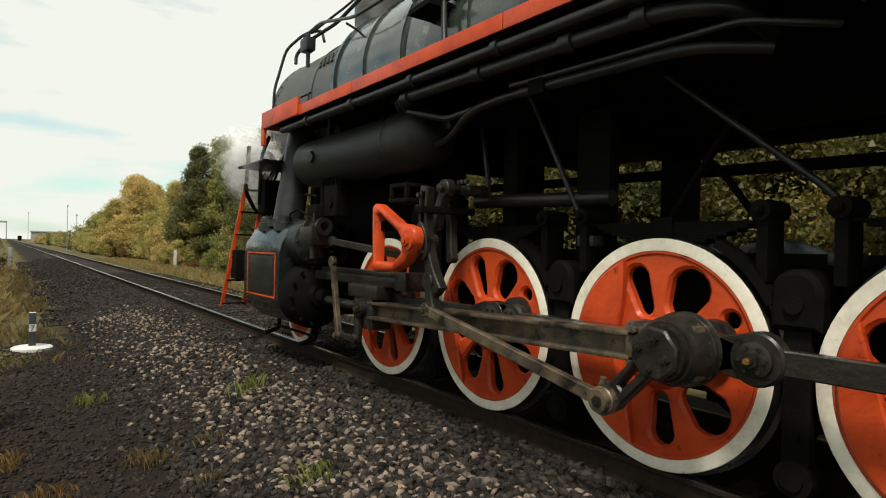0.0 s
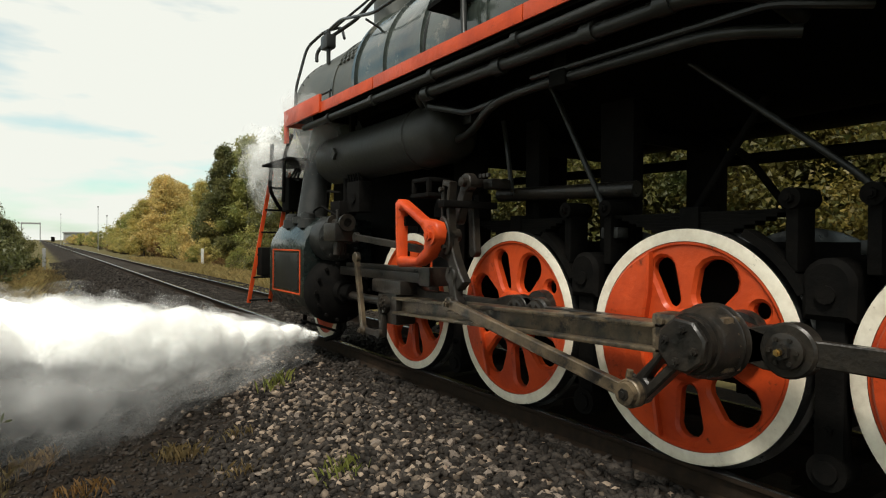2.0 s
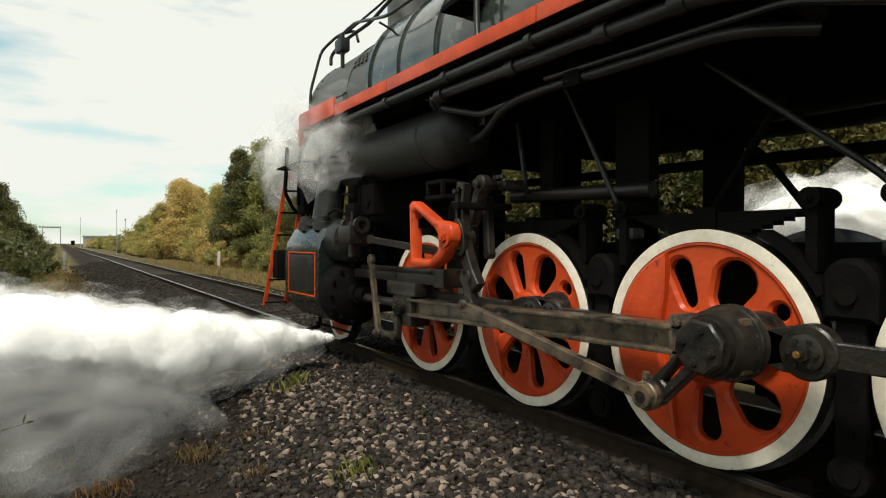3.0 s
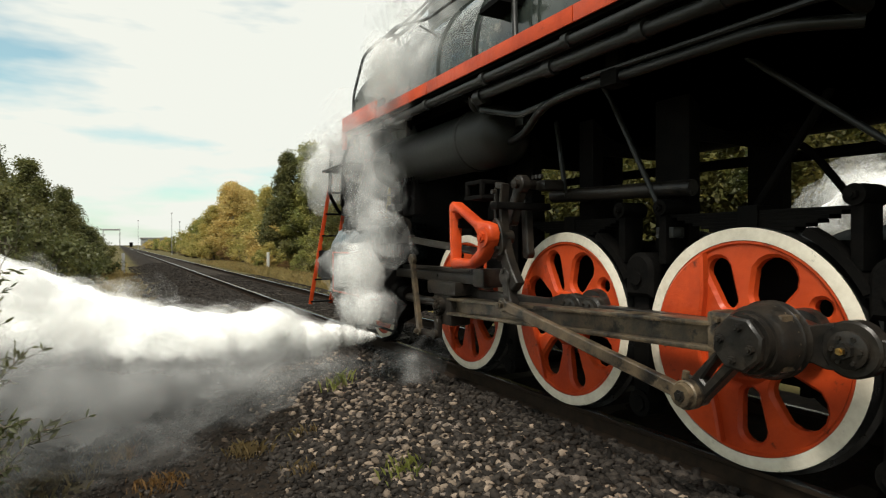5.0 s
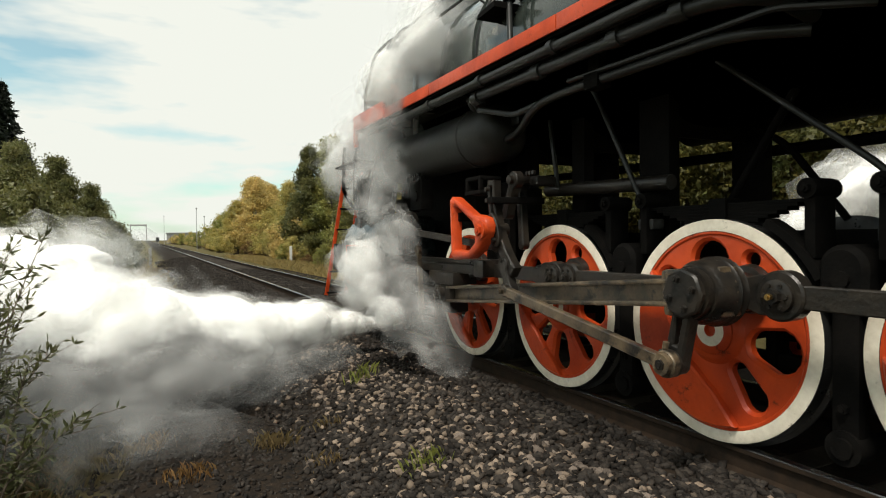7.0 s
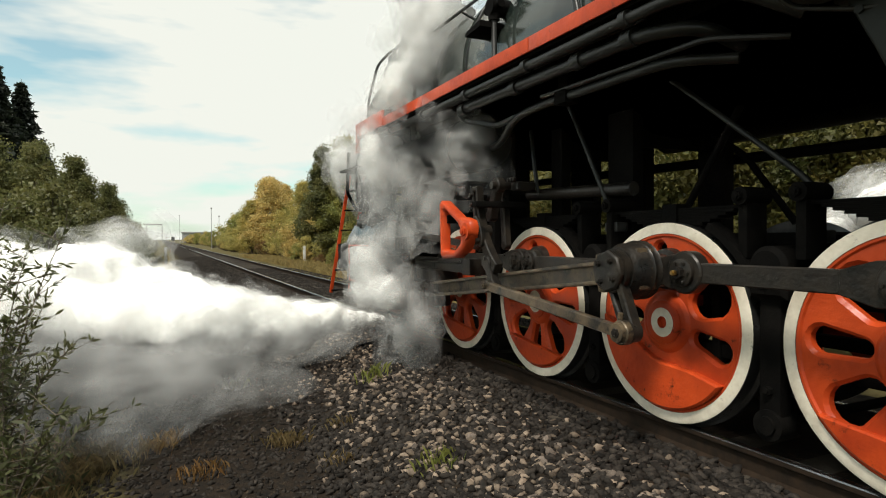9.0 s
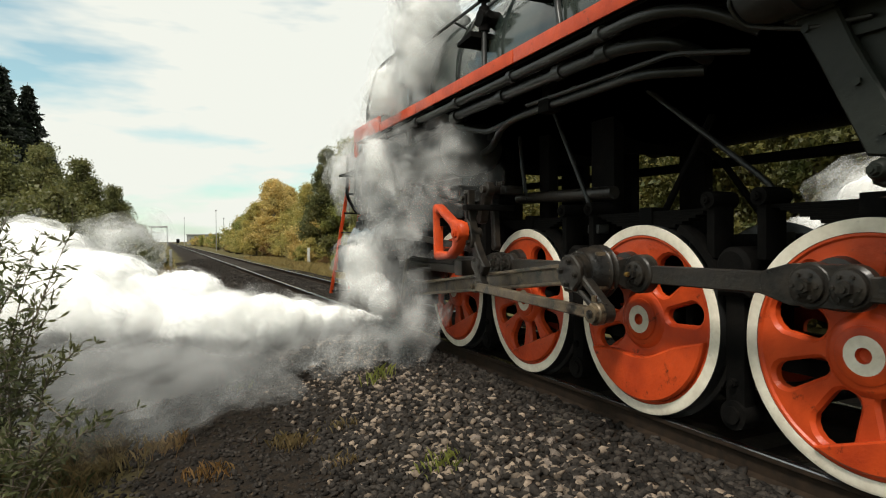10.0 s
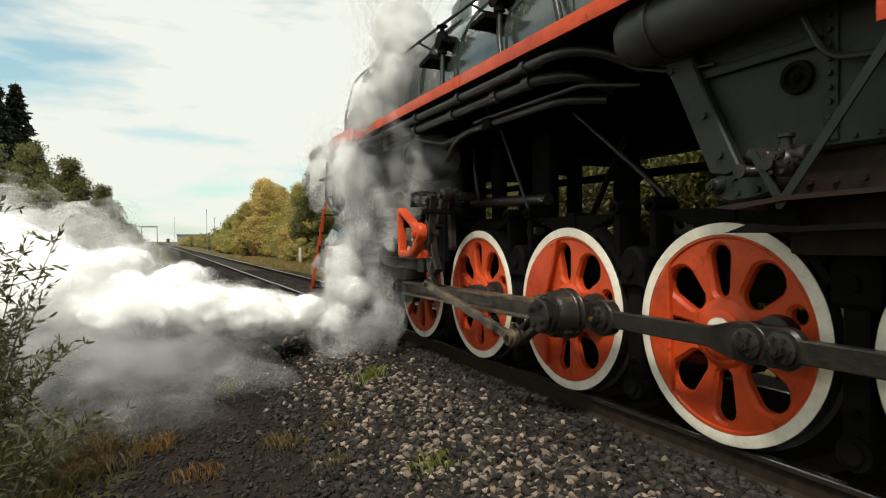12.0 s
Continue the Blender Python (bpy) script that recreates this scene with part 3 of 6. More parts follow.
part("cylinder_cover", bm, SOOT, cyl)
bm = lathe(bmesh.new(), [(4.3, 0), (4.3, .07), (4.5, .1), (4.58, .2), (4.6, .27), (4.66, .29), (4.86, .29), (4.88, .24)], "y", 32, (-1.2, 0, 1.44))
for k in range(12):
    a = k * math.pi / 6
    rod(bm, (-1.2 + .24 * math.cos(a), 4.62, 1.44 + .24 * math.sin(a)), (-1.2 + .24 * math.cos(a), 4.57, 1.44 + .24 * math.sin(a)), .018, seg=6)
part("valve_chest_cover", bm, BLACK, cyl)
for y in (5.2, 5.75):
    part("relief_valve", lathe(bmesh.new(), [(1.58, .13), (1.69, .125), (1.7, .1), (1.76, .095), (1.78, .07), (1.785, 0)], "z", 20, (-1.38, y, 0)), BLACK, cyl)
bm = box(bmesh.new(), -1.5, -1.25, 4.05, 4.4, 1.4, 1.62, .03)
for k in range(4):
    rod(bm, (-1.44 + .06 * k, 4.14 + .06 * k, 1.25), (-1.44 + .06 * k, 4.14 + .06 * k, 1.42), .035, seg=10)
lathe(bm, [(4.05, .1), (4.0, .1), (4.0, .05), (4.4, .05), (4.4, .1), (4.36, .1)], "y", 18, (-1.36, 0, 1.62))
rod(bm, (-1.4, 4.2, 1.62), (-1.4, 4.2, 1.78), .018, seg=8)
part("valve_rod_guide", bm, ROD, cyl, "ribbed dark valve spindle guide")
bm = box(bmesh.new(), -1.2, -1.02, 4.05, 4.4, 1.75, 2.12, .02)
rod(bm, (-1.22, 4.2, 1.92), (-1.14, 4.2, 1.92), .07, seg=16)
for k in range(5):
    pipe(bm, [(-1.18, 4.08 + .07 * k, 2.1), (-1.2, 4.08 + .07 * k, 2.24), (-1.05, 4.1 + .1 * k, 2.3), (-1.0, 4.1 + .1 * k, 2.6)], .013, 6)
    rod(bm, (-1.15, 4.08 + .07 * k, 2.1), (-1.15, 4.08 + .07 * k, 2.17), .022, seg=8)
box(bm, -1.28, -1.05, 4.42, 4.7, 1.72, 1.9, .02)
rod(bm, (-1.16, 4.5, 1.9), (-1.16, 4.5, 2.18), .03, seg=10)
pipe(bm, [(-1.24, 4.5, 2.0), (-1.24, 4.9, 2.05), (-1.2, 5.0, 1.75)], .016, 6)
pipe(bm, [(-1.3, 4.4, 1.7), (-1.35, 4.8, 1.85), (-1.3, 5.2, 1.8), (-1.25, 5.3, 1.7)], .014, 6)
part("lubricator", bm, SOOT, cyl, "sooty mechanical lubricator with thin pipes")
bm = rod(bmesh.new(), (-1.0, 5.55, 2.95), (-1.24, 5.42, 1.66), .19, .2, seg=28)
lathe(bm, [(1.64, .27), (1.72, .27), (1.74, .21)], "z", 24, (-1.22, 5.42, 0))
part("steam_pipe", bm, BLACK, cyl, "thick black outside steam pipe")
bm = pipe(bmesh.new(), [(-1.1, 4.8, .38), (-1.1, 4.8, .2), (-1.3, 4.8, .16)], .03, 8)
pipe(bm, [(-1.1, 6.0, .38), (-1.1, 6.0, .2), (-1.3, 6.0, .16)], .03, 8)
rod(bm, (-1.12, 4.7, .25), (-1.12, 6.1, .25), .018, seg=8)
part("drain_cock", bm, SOOT, cyl)

# leading wheel
lead = empty("leading_wheel", loco, (-.81, 5.85, .45))
bm = lathe(bmesh.new(), [(-.03, 0), (-.08, .1), (-.03, .14), (-.01, .3), (-.04, .37), (.08, .37)], "x", 36)
part("wheel_disc", bm, ORANGE, lead)
bm = lathe(bmesh.new(), [(-.05, .37), (-.05, .44), (-.04, .45), (.06, .455), (.07, .48), (.09, .48), (.09, .36), (-.05, .37)], "x", 48, caps=False)
for f in bm.faces:
    f.material_index = 0 if f.calc_center_median().x < -.043 else 1
part("tyre", bm, [WHITE, TREAD], lead)
bm = rod(bmesh.new(), (0, 0, 0), (1.62, 0, 0), .08)
rod(bm, (1.54, 0, 0), (1.67, 0, 0), .45, seg=40)
part("axle", bm, SOOT, lead)

# ---- boiler, smokebox, frames ----
BZ, BR = 3.4, 1.05
bm = lathe(bmesh.new(), [(-4.6, 1.1), (-1.7, 1.1), (-1.5, BR + .02), (4.55, BR)], "y", 72, (0, 0, BZ))
part("boiler", bm, BOILER_PAINT, loco, "glossy green-black boiler cladding with pale sheen painted in", smooth=30)
for y in (-1.4, -.35, .75, 1.85, 2.95, 3.75, 4.5):
    part("boiler_band", lathe(bmesh.new(), [(y - .04, BR - .01), (y - .04, BR + .028), (y + .04, BR + .026), (y + .04, BR - .01)], "y", 72, (0, 0, BZ), caps=False), BOILER_PAINT, loco)
bm = lathe(bmesh.new(), [(4.55, .97), (6.78, .97), (6.83, .985), (6.86, .96), (6.87, .8), (6.95, .7), (7.05, .4), (7.08, 0)], "y", 64, (0, 0, BZ))
for y in (4.62, 5.4, 6.72):
    for k in range(40):
        a = 2 * math.pi * k / 40
        c, s = math.cos(a), math.sin(a)
        rod(bm, (.96 * c, y, BZ + .96 * s), (.985 * c, y, BZ + .985 * s), .018, seg=6)
for k in range(3):
    for j in range(5):
        a = radians(146 + 4 * k)
        c, s = math.cos(a), math.sin(a)
        rod(bm, (.96 * c, 4.8 + .12 * j + .05 * (k % 2), BZ + .96 * s), (1.0 * c, 4.8 + .12 * j + .05 * (k % 2), BZ + 1.0 * s), .03, seg=8)
lathe(bm, [(5.35, .965), (5.35, .985), (5.45, .985), (5.45, .965)], "y", 64, (0, 0, BZ))
part("smokebox", bm, SMOKEBOX_GREY, loco, "matt grey-black riveted smokebox", smooth=30)
bm = lathe(bmesh.new(), [(4.2, .45), (4.36, .36), (4.5, .33), (5.0, .34), (5.0, .29), (4.9, .27)], "z", 32, (.0, 5.3, 0))
part("chimney", bm, SMOKEBOX_GREY, loco)
for y, r in ((3.2, .42), (.6, .5)):
    part("dome", lathe(bmesh.new(), [(4.3, r + .08), (4.45, r), (4.75, r * .95), (4.9, r * .7), (4.95, 0)], "z", 32, (0, y, 0)), BOILER_PAINT, loco)
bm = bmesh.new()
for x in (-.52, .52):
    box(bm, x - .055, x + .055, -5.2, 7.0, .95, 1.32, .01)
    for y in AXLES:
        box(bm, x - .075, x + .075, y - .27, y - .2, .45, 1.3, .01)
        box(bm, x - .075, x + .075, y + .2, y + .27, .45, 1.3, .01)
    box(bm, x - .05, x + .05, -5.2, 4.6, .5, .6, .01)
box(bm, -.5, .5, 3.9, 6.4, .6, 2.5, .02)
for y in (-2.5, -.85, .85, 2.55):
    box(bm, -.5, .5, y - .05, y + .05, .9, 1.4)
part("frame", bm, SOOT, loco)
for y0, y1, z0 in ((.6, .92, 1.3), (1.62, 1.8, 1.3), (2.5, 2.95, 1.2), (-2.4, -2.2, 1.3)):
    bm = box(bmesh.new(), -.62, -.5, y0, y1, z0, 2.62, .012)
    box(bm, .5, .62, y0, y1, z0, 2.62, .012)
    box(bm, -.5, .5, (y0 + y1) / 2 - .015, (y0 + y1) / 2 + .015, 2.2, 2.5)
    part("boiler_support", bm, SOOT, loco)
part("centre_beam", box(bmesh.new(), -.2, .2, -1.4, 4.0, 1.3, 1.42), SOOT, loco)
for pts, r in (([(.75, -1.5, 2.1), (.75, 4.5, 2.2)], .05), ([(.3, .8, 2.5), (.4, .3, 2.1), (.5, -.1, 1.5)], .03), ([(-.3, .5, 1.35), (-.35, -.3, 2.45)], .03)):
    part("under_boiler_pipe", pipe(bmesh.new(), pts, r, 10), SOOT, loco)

# near-black sheet added under the boiler barrel, standing in for the shade there
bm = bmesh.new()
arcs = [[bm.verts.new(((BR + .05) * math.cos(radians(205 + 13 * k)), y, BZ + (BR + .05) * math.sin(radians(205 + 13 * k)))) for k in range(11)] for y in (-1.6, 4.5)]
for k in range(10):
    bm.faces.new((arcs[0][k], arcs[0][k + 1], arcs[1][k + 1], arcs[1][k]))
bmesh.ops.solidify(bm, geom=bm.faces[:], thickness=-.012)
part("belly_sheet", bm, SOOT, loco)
# the same added dark sheet behind it, hiding the gloss below the firebox end
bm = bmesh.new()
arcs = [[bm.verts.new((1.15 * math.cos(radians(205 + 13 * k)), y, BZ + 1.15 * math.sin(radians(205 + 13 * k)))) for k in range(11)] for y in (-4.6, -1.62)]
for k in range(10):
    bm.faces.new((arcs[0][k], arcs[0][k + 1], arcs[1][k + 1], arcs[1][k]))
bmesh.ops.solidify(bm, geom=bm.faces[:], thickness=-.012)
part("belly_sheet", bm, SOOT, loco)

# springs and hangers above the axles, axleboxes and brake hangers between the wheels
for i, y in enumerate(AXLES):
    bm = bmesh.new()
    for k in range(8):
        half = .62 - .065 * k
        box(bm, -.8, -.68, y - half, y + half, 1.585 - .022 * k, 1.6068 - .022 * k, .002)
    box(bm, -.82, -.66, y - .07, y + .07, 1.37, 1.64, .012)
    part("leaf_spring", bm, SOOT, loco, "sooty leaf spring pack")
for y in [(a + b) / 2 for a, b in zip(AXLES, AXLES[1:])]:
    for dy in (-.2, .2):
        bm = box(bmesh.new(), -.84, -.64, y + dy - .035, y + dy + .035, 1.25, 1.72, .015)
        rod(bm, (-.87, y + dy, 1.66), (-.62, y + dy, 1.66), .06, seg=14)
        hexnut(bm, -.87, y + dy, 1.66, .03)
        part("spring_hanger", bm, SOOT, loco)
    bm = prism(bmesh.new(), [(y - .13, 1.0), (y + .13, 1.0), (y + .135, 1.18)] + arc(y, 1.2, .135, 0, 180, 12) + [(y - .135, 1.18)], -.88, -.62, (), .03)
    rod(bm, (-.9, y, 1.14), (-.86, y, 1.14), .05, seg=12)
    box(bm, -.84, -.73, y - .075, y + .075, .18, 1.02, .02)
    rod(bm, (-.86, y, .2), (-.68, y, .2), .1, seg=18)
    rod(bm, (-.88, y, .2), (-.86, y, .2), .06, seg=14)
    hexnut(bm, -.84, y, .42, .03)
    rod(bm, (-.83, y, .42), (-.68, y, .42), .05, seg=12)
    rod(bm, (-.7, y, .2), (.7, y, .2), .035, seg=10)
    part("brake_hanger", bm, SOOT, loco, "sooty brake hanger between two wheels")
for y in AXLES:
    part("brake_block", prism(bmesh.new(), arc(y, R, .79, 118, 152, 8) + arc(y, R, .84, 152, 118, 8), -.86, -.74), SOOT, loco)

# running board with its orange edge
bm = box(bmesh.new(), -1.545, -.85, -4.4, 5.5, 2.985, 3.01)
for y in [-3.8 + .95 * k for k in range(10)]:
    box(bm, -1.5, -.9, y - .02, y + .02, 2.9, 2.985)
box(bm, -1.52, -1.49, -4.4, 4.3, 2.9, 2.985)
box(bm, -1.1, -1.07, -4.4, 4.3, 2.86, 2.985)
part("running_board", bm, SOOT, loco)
for y0, y1 in ((-4.4, -1.75), (-1.74, .775), (.785, 3.0), (3.01, 4.36)):
    part("board_edge", box(bmesh.new(), -1.565, -1.548, y0, y1, 2.915, 3.035, .004), ORANGE, loco, "orange-red edge strip")
bm = box(bmesh.new(), -1.585, -1.55, 4.33, 5.5, 2.92, 3.13, .006)
box(bm, -1.585, -.9, 5.5, 5.54, 2.92, 3.13, .006)
box(bm, -1.58, -1.54, 5.46, 5.56, 2.7, 2.93, .004)
part("platform_skirt", bm, ORANGE, loco, "orange-red front platform skirt")
part("front_platform", box(bmesh.new(), -1.55, 1.55, 5.5, 6.6, 2.5, 2.53), SOOT, loco)

bm = box(bmesh.new(), .85, 1.545, -4.4, 5.5, 2.985, 3.01)
for y in [-3.8 + .95 * k for k in range(10)]:
    box(bm, .9, 1.5, y - .02, y + .02, 2.9, 2.985)
part("running_board", bm, SOOT, loco)
bm = lathe(bmesh.new(), [(-1.2, 0), (-1.2, .2), (-1.1, .28), (2.0, .28), (2.1, .2), (2.1, 0)], "y", 32, (1.2, 0, 2.66))
part("far_reservoir", bm, SOOT, loco)

# pipes along the board
bm = pipe(bmesh.new(), [(-1.5, 5.0, 2.84), (-1.5, -.75, 2.83), (-1.3, -1.0, 2.8), (-1.1, -1.25, 2.62)], .04, 12, .2)
for y in (4.2, 3.1, 2.0, .9, -.3):
    lathe(bm, [(y - .03, .04), (y - .03, .058), (y + .03, .058), (y + .03, .04)], "y", 14, (-1.5, 0, 2.835))
part("air_pipe", bm, BLACK, loco, "long black pipe under the running board")
bm = pipe(bmesh.new(), [(-1.15, 2.5, 2.6), (-1.3, 2.42, 2.74), (-1.42, 2.32, 2.74), (-1.42, -.4, 2.72), (-1.25, -.7, 2.7), (-.95, -.75, 2.6)], .048, 12, .16)
for y in (2.2, 1.2, .3, -.25):
    lathe(bm, [(y - .05, .048), (y - .05, .066), (y + .05, .066), (y + .05, .048)], "y", 14, (-1.42, 0, 2.73))
part("air_pipe", bm, BLACK, loco)
bm = pipe(bmesh.new(), [(-1.05, 2.3, 2.36), (-1.1, 1.98, 2.38), (-1.22, 1.55, 2.54), (-1.25, 1.1, 2.56), (-1.25, -.45, 2.55), (-1.05, -.8, 2.5)], .036, 10, .2)
part("air_pipe", bm, BLACK, loco)
for pts, r in (([(-1.28, 1.0, 2.62), (-1.28, -.75, 2.6), (-1.0, -1.1, 2.55)], .02), ([(-1.35, 2.3, 2.64), (-1.2, 1.9, 2.53), (-1.2, 1.4, 2.56)], .03), ([(-.8, 1.9, 2.5), (-.85, 1.78, 2.2), (-.82, 1.75, 1.85)], .022),
               *[([(-1.32 - .04 * k, 4.3, 2.88), (-1.32 - .04 * k, -.3 + .2 * k, 2.87)], .01) for k in range(4)]):
    part("thin_pipe", pipe(bmesh.new(), pts, r, 8), BLACK, loco)
bm = box(bmesh.new(), -1.27, -1.19, .66, .78, 2.56, 2.98, .008)
box(bm, -1.3, -1.16, .64, .8, 2.5, 2.62, .012)
part("pipe_bracket", bm, SOOT, loco)
for pts in ([(-.95, 1.4, 2.95), (-.8, 1.26, 2.65), (-.75, .66, 1.49)], [(-.77, .42, 2.9), (-.58, -.92, 1.76), (-.56, -1.0, 1.62), (-.6, -1.0, 1.4)], [(-1.1, 3.0, 2.9), (-.95, 2.2, 2.55)]):
    bm = pipe(bmesh.new(), pts, .022, 10, .16)
    p = Vector(pts[-1])
    box(bm, p.x - .06, p.x + .06, p.y - .08, p.y + .08, p.z - .05, p.z + .03, .01)
    part("stay_rod", bm, BLACK, loco, "slim black diagonal stay rod")

# reservoirs
bm = lathe(bmesh.new(), [(2.18, 0), (2.2, .14), (2.25, .24), (2.34, .3), (2.75, .305), (2.76, .318), (2.8, .318), (2.81, .3), (5.0, .3), (5.1, .26), (5.16, .0)], "y", 40, (-1.03, .06, 2.46))
rod(bm, (-1.32, 4.45, 2.46), (-1.36, 4.45, 2.46), .07, seg=4)
box(bm, -1.12, -.98, 4.98, 5.25, 2.25, 2.6, .02)
for y in (2.7, 4.6):
    box(bm, -1.06, -1.0, y - .03, y + .03, 2.7, 3.0)
pipe(bm, [(-1.05, 2.65, 2.7), (-1.25, 2.6, 2.75), (-1.3, 2.5, 2.82)], .06, 10)
rod(bm, (-1.05, 4.3, 2.15), (-1.05, 4.3, 1.98), .03, seg=10)
part("air_reservoir", bm, SMOKEBOX_PAINT, loco, "big matt black air reservoir")
bm = lathe(bmesh.new(), [(-4.2, 0), (-4.2, .2), (-1.45, .2), (-1.36, .17), (-1.32, .0)], "y", 36, (-1.32, 0, 2.76))
for y in (-1.65, -2.9):
    lathe(bm, [(y - .03, .2), (y - .03, .212), (y + .03, .212), (y + .03, .2)], "y", 36, (-1.32, 0, 2.76))
    box(bm, -1.35, -1.29, y - .02, y + .02, 2.9, 3.02)
part("rear_reservoir", bm, SMOKEBOX_PAINT, loco, "long matt black air tank")
pipe_bm = pipe(bmesh.new(), [(-1.25, -1.38, 2.8), (-1.4, -1.25, 2.76), (-1.3, -1.28, 2.6), (-1.2, -1.6, 2.5), (-1.15, -1.9, 2.48)], .014, 8)
part("thin_pipe", pipe_bm, BLACK, loco)

# firebox, ashpan, brackets below the cab
bm = prism(bmesh.new(), [(-1.66, 3.0), (-1.66, 2.5), (-2.02, 1.86), (-4.8, 1.86), (-4.8, 3.0)], -1.12, 1.12, (), .02)
box(bm, -1.135, -1.12, -2.64, -2.56, 1.9, 2.95, .004)
bolts(bm, [(-1.135, -2.6, 1.95 + .075 * k) for k in range(13)], .017)
bolts(bm, [(-1.12, -2.72 - .11 * k, 1.91) for k in range(8)], .015)
box(bm, -1.16, -1.12, -2.56, -1.75, 2.4, 2.46, .008)
part("firebox", bm, FIREBOX_PAINT, loco, "dull grey-green firebox side sheet with rivets")
bm = lathe(bmesh.new(), [(-1.115, .095), (-1.15, .09), (-1.155, .062), (-1.13, .058), (-1.13, 0)], "x", 28, (0, -2.42, 2.27))
hexnut(bm, -1.13, -2.42, 2.27, .03)
part("washout_plug", bm, SOOT, loco, "round sooty washout plug")
bm = prism(bmesh.new(), [(-1.48, 2.66), (-1.72, 2.66), (-1.84, 2.36), (-2.12, 1.8), (-2.02, 1.77), (-1.9, 1.79), (-1.66, 2.3)], -1.2, -1.14, (), .012)
box(bm, -1.22, -1.13, -1.76, -1.48, 2.56, 2.64, .01)
bolts(bm, [(-1.2, -1.98, 1.9), (-1.2, -1.6, 2.5), (-1.22, -1.7, 2.6), (-1.2, -1.86, 2.16)], .024)
part("firebox_brace", bm, FIREBOX_PAINT, loco, "broad grey brace plate bolted to the firebox")
# foot casting below the brace
bm = prism(bmesh.new(), [(-1.92, 1.75), (-2.06, 1.77), (-2.16, 1.8), (-2.32, 1.79), (-2.34, 1.64), (-2.22, 1.61), (-2.05, 1.6), (-1.93, 1.65)], -1.22, -1.0, (), .02)
lathe(bm, [(-1.0, .065), (-1.2, .065), (-1.23, .05), (-1.25, .05), (-1.27, .035), (-1.27, 0)], "x", 20, (0, -1.98, 1.71))
hexnut(bm, -1.27, -1.98, 1.71, .028)
bolts(bm, [(-1.22, -2.12, 1.66), (-1.22, -2.25, 1.67), (-1.22, -2.1, 1.75)], .018)
part("brace_foot", bm, FIREBOX_PAINT, loco, "greasy cast foot bracket")
bm = prism(bmesh.new(), [(-2.05, 1.575), (-2.2, 1.555), (-2.5, 1.59), (-4.8, 1.64), (-4.8, 1.665), (-2.5, 1.615)], -1.36, -.9)
part("ashpan_plate", bm, RUSTY, loco, "sooty rust-edged deflector plate")
bm = prism(bmesh.new(), [(-2.14, 1.425), (-2.5, 1.425), (-4.8, 1.47), (-4.8, 1.495), (-2.5, 1.455), (-2.3, 1.475)], -1.36, -.9)
prism(bm, [(-2.2, 1.44), (-2.3, 1.56), (-2.44, 1.58), (-2.5, 1.44)], -1.2, -1.17)
part("ashpan_plate", bm, SOOT, loco, "sooty flared lower plate")
bm = box(bmesh.new(), -1.05, 1.05, -4.8, -2.32, 1.3, 1.9, .02)
bolts(bm, [(-1.05, -2.45 - .14 * k, 1.7) for k in range(10)], .018)
part("ashpan", bm, RUSTY, loco, "rusty riveted ashpan side")
# injector: knobbly valve body with flanges, gland and elbow
bm = lathe(bmesh.new(), [(1.68, 0), (1.68, .03), (1.7, .045), (1.72, .045), (1.735, .06), (1.79, .075), (1.83, .07), (1.86, .045), (1.885, .045), (1.89, .032), (1.93, .032), (1.935, .045), (1.955, .045), (1.96, 0)], "z", 14, (-1.24, -2.43, 0))
rod(bm, (-1.24, -2.3, 1.84), (-1.24, -2.56, 1.79), .038, seg=10)
lathe(bm, [(-2.56, .05), (-2.53, .055), (-2.53, .04), (-2.34, .04), (-2.33, .058), (-2.3, .058), (-2.29, 0)], "y", 12, (-1.24, 0, 1.83))
lathe(bm, [(-1.33, .026), (-1.33, .038), (-1.31, .042), (-1.3, .03), (-1.16, .034)], "x", 12, (0, -2.38, 1.8))
hexnut(bm, -1.33, -2.45, 1.83, .026)
bolts(bm, [(-1.3, -2.43 + .06 * math.cos(k * 1.05), 1.8 + .06 * math.sin(k * 1.05)) for k in range(6)], .014)
pipe(bm, [(-1.34, -2.24, 1.77), (-1.3, -2.28, 1.765), (-1.26, -2.36, 1.77), (-1.2, -2.4, 1.79)], .032, 10, .03)
lathe(bm, [(-1.36, .026), (-1.36, .04), (-1.33, .04), (-1.33, .03)], "x", 12, (0, -2.235, 1.77))
pipe(bm, [(-1.24, -2.22, 1.86), (-1.24, -2.3, 1.85), (-1.22, -2.36, 1.83)], .045, 10, .02)
part("injector", bm, ROD, loco, "greasy cast steam injector with flanges and elbow")
bm = prism(bmesh.new(), bar_outline((-2.29, 1.86), (-2.46, 1.57), .024, .022, .02), -1.32, -1.3)
prism(bm, bar_outline((-2.46, 1.57), (-3.05, 2.38), .024, .024, .024), -1.335, -1.32)
part("v_bracket", bm, FIREBOX_PAINT, loco, "grey flat bars bolted in a point")
bm = pipe(bmesh.new(), [(-1.2, -2.5, 2.56), (-1.2, -2.6, 2.36), (-1.2, -2.68, 2.3), (-1.2, -2.9, 2.27), (-1.2, -3.4, 2.27)], .02, 8, .08)
part("drain_pipe", bm, BLACK, loco)
part("cab_edge", box(bmesh.new(), -1.57, -1.54, -4.6, -3.06, 2.3, 2.42, .004), ORANGE, loco)
bm = box(bmesh.new(), -1.5, 1.5, -5.6, -3.3, 2.45, 4.9, .03)
part("cab", bm, BOILER_PAINT, loco, "dark painted cab")

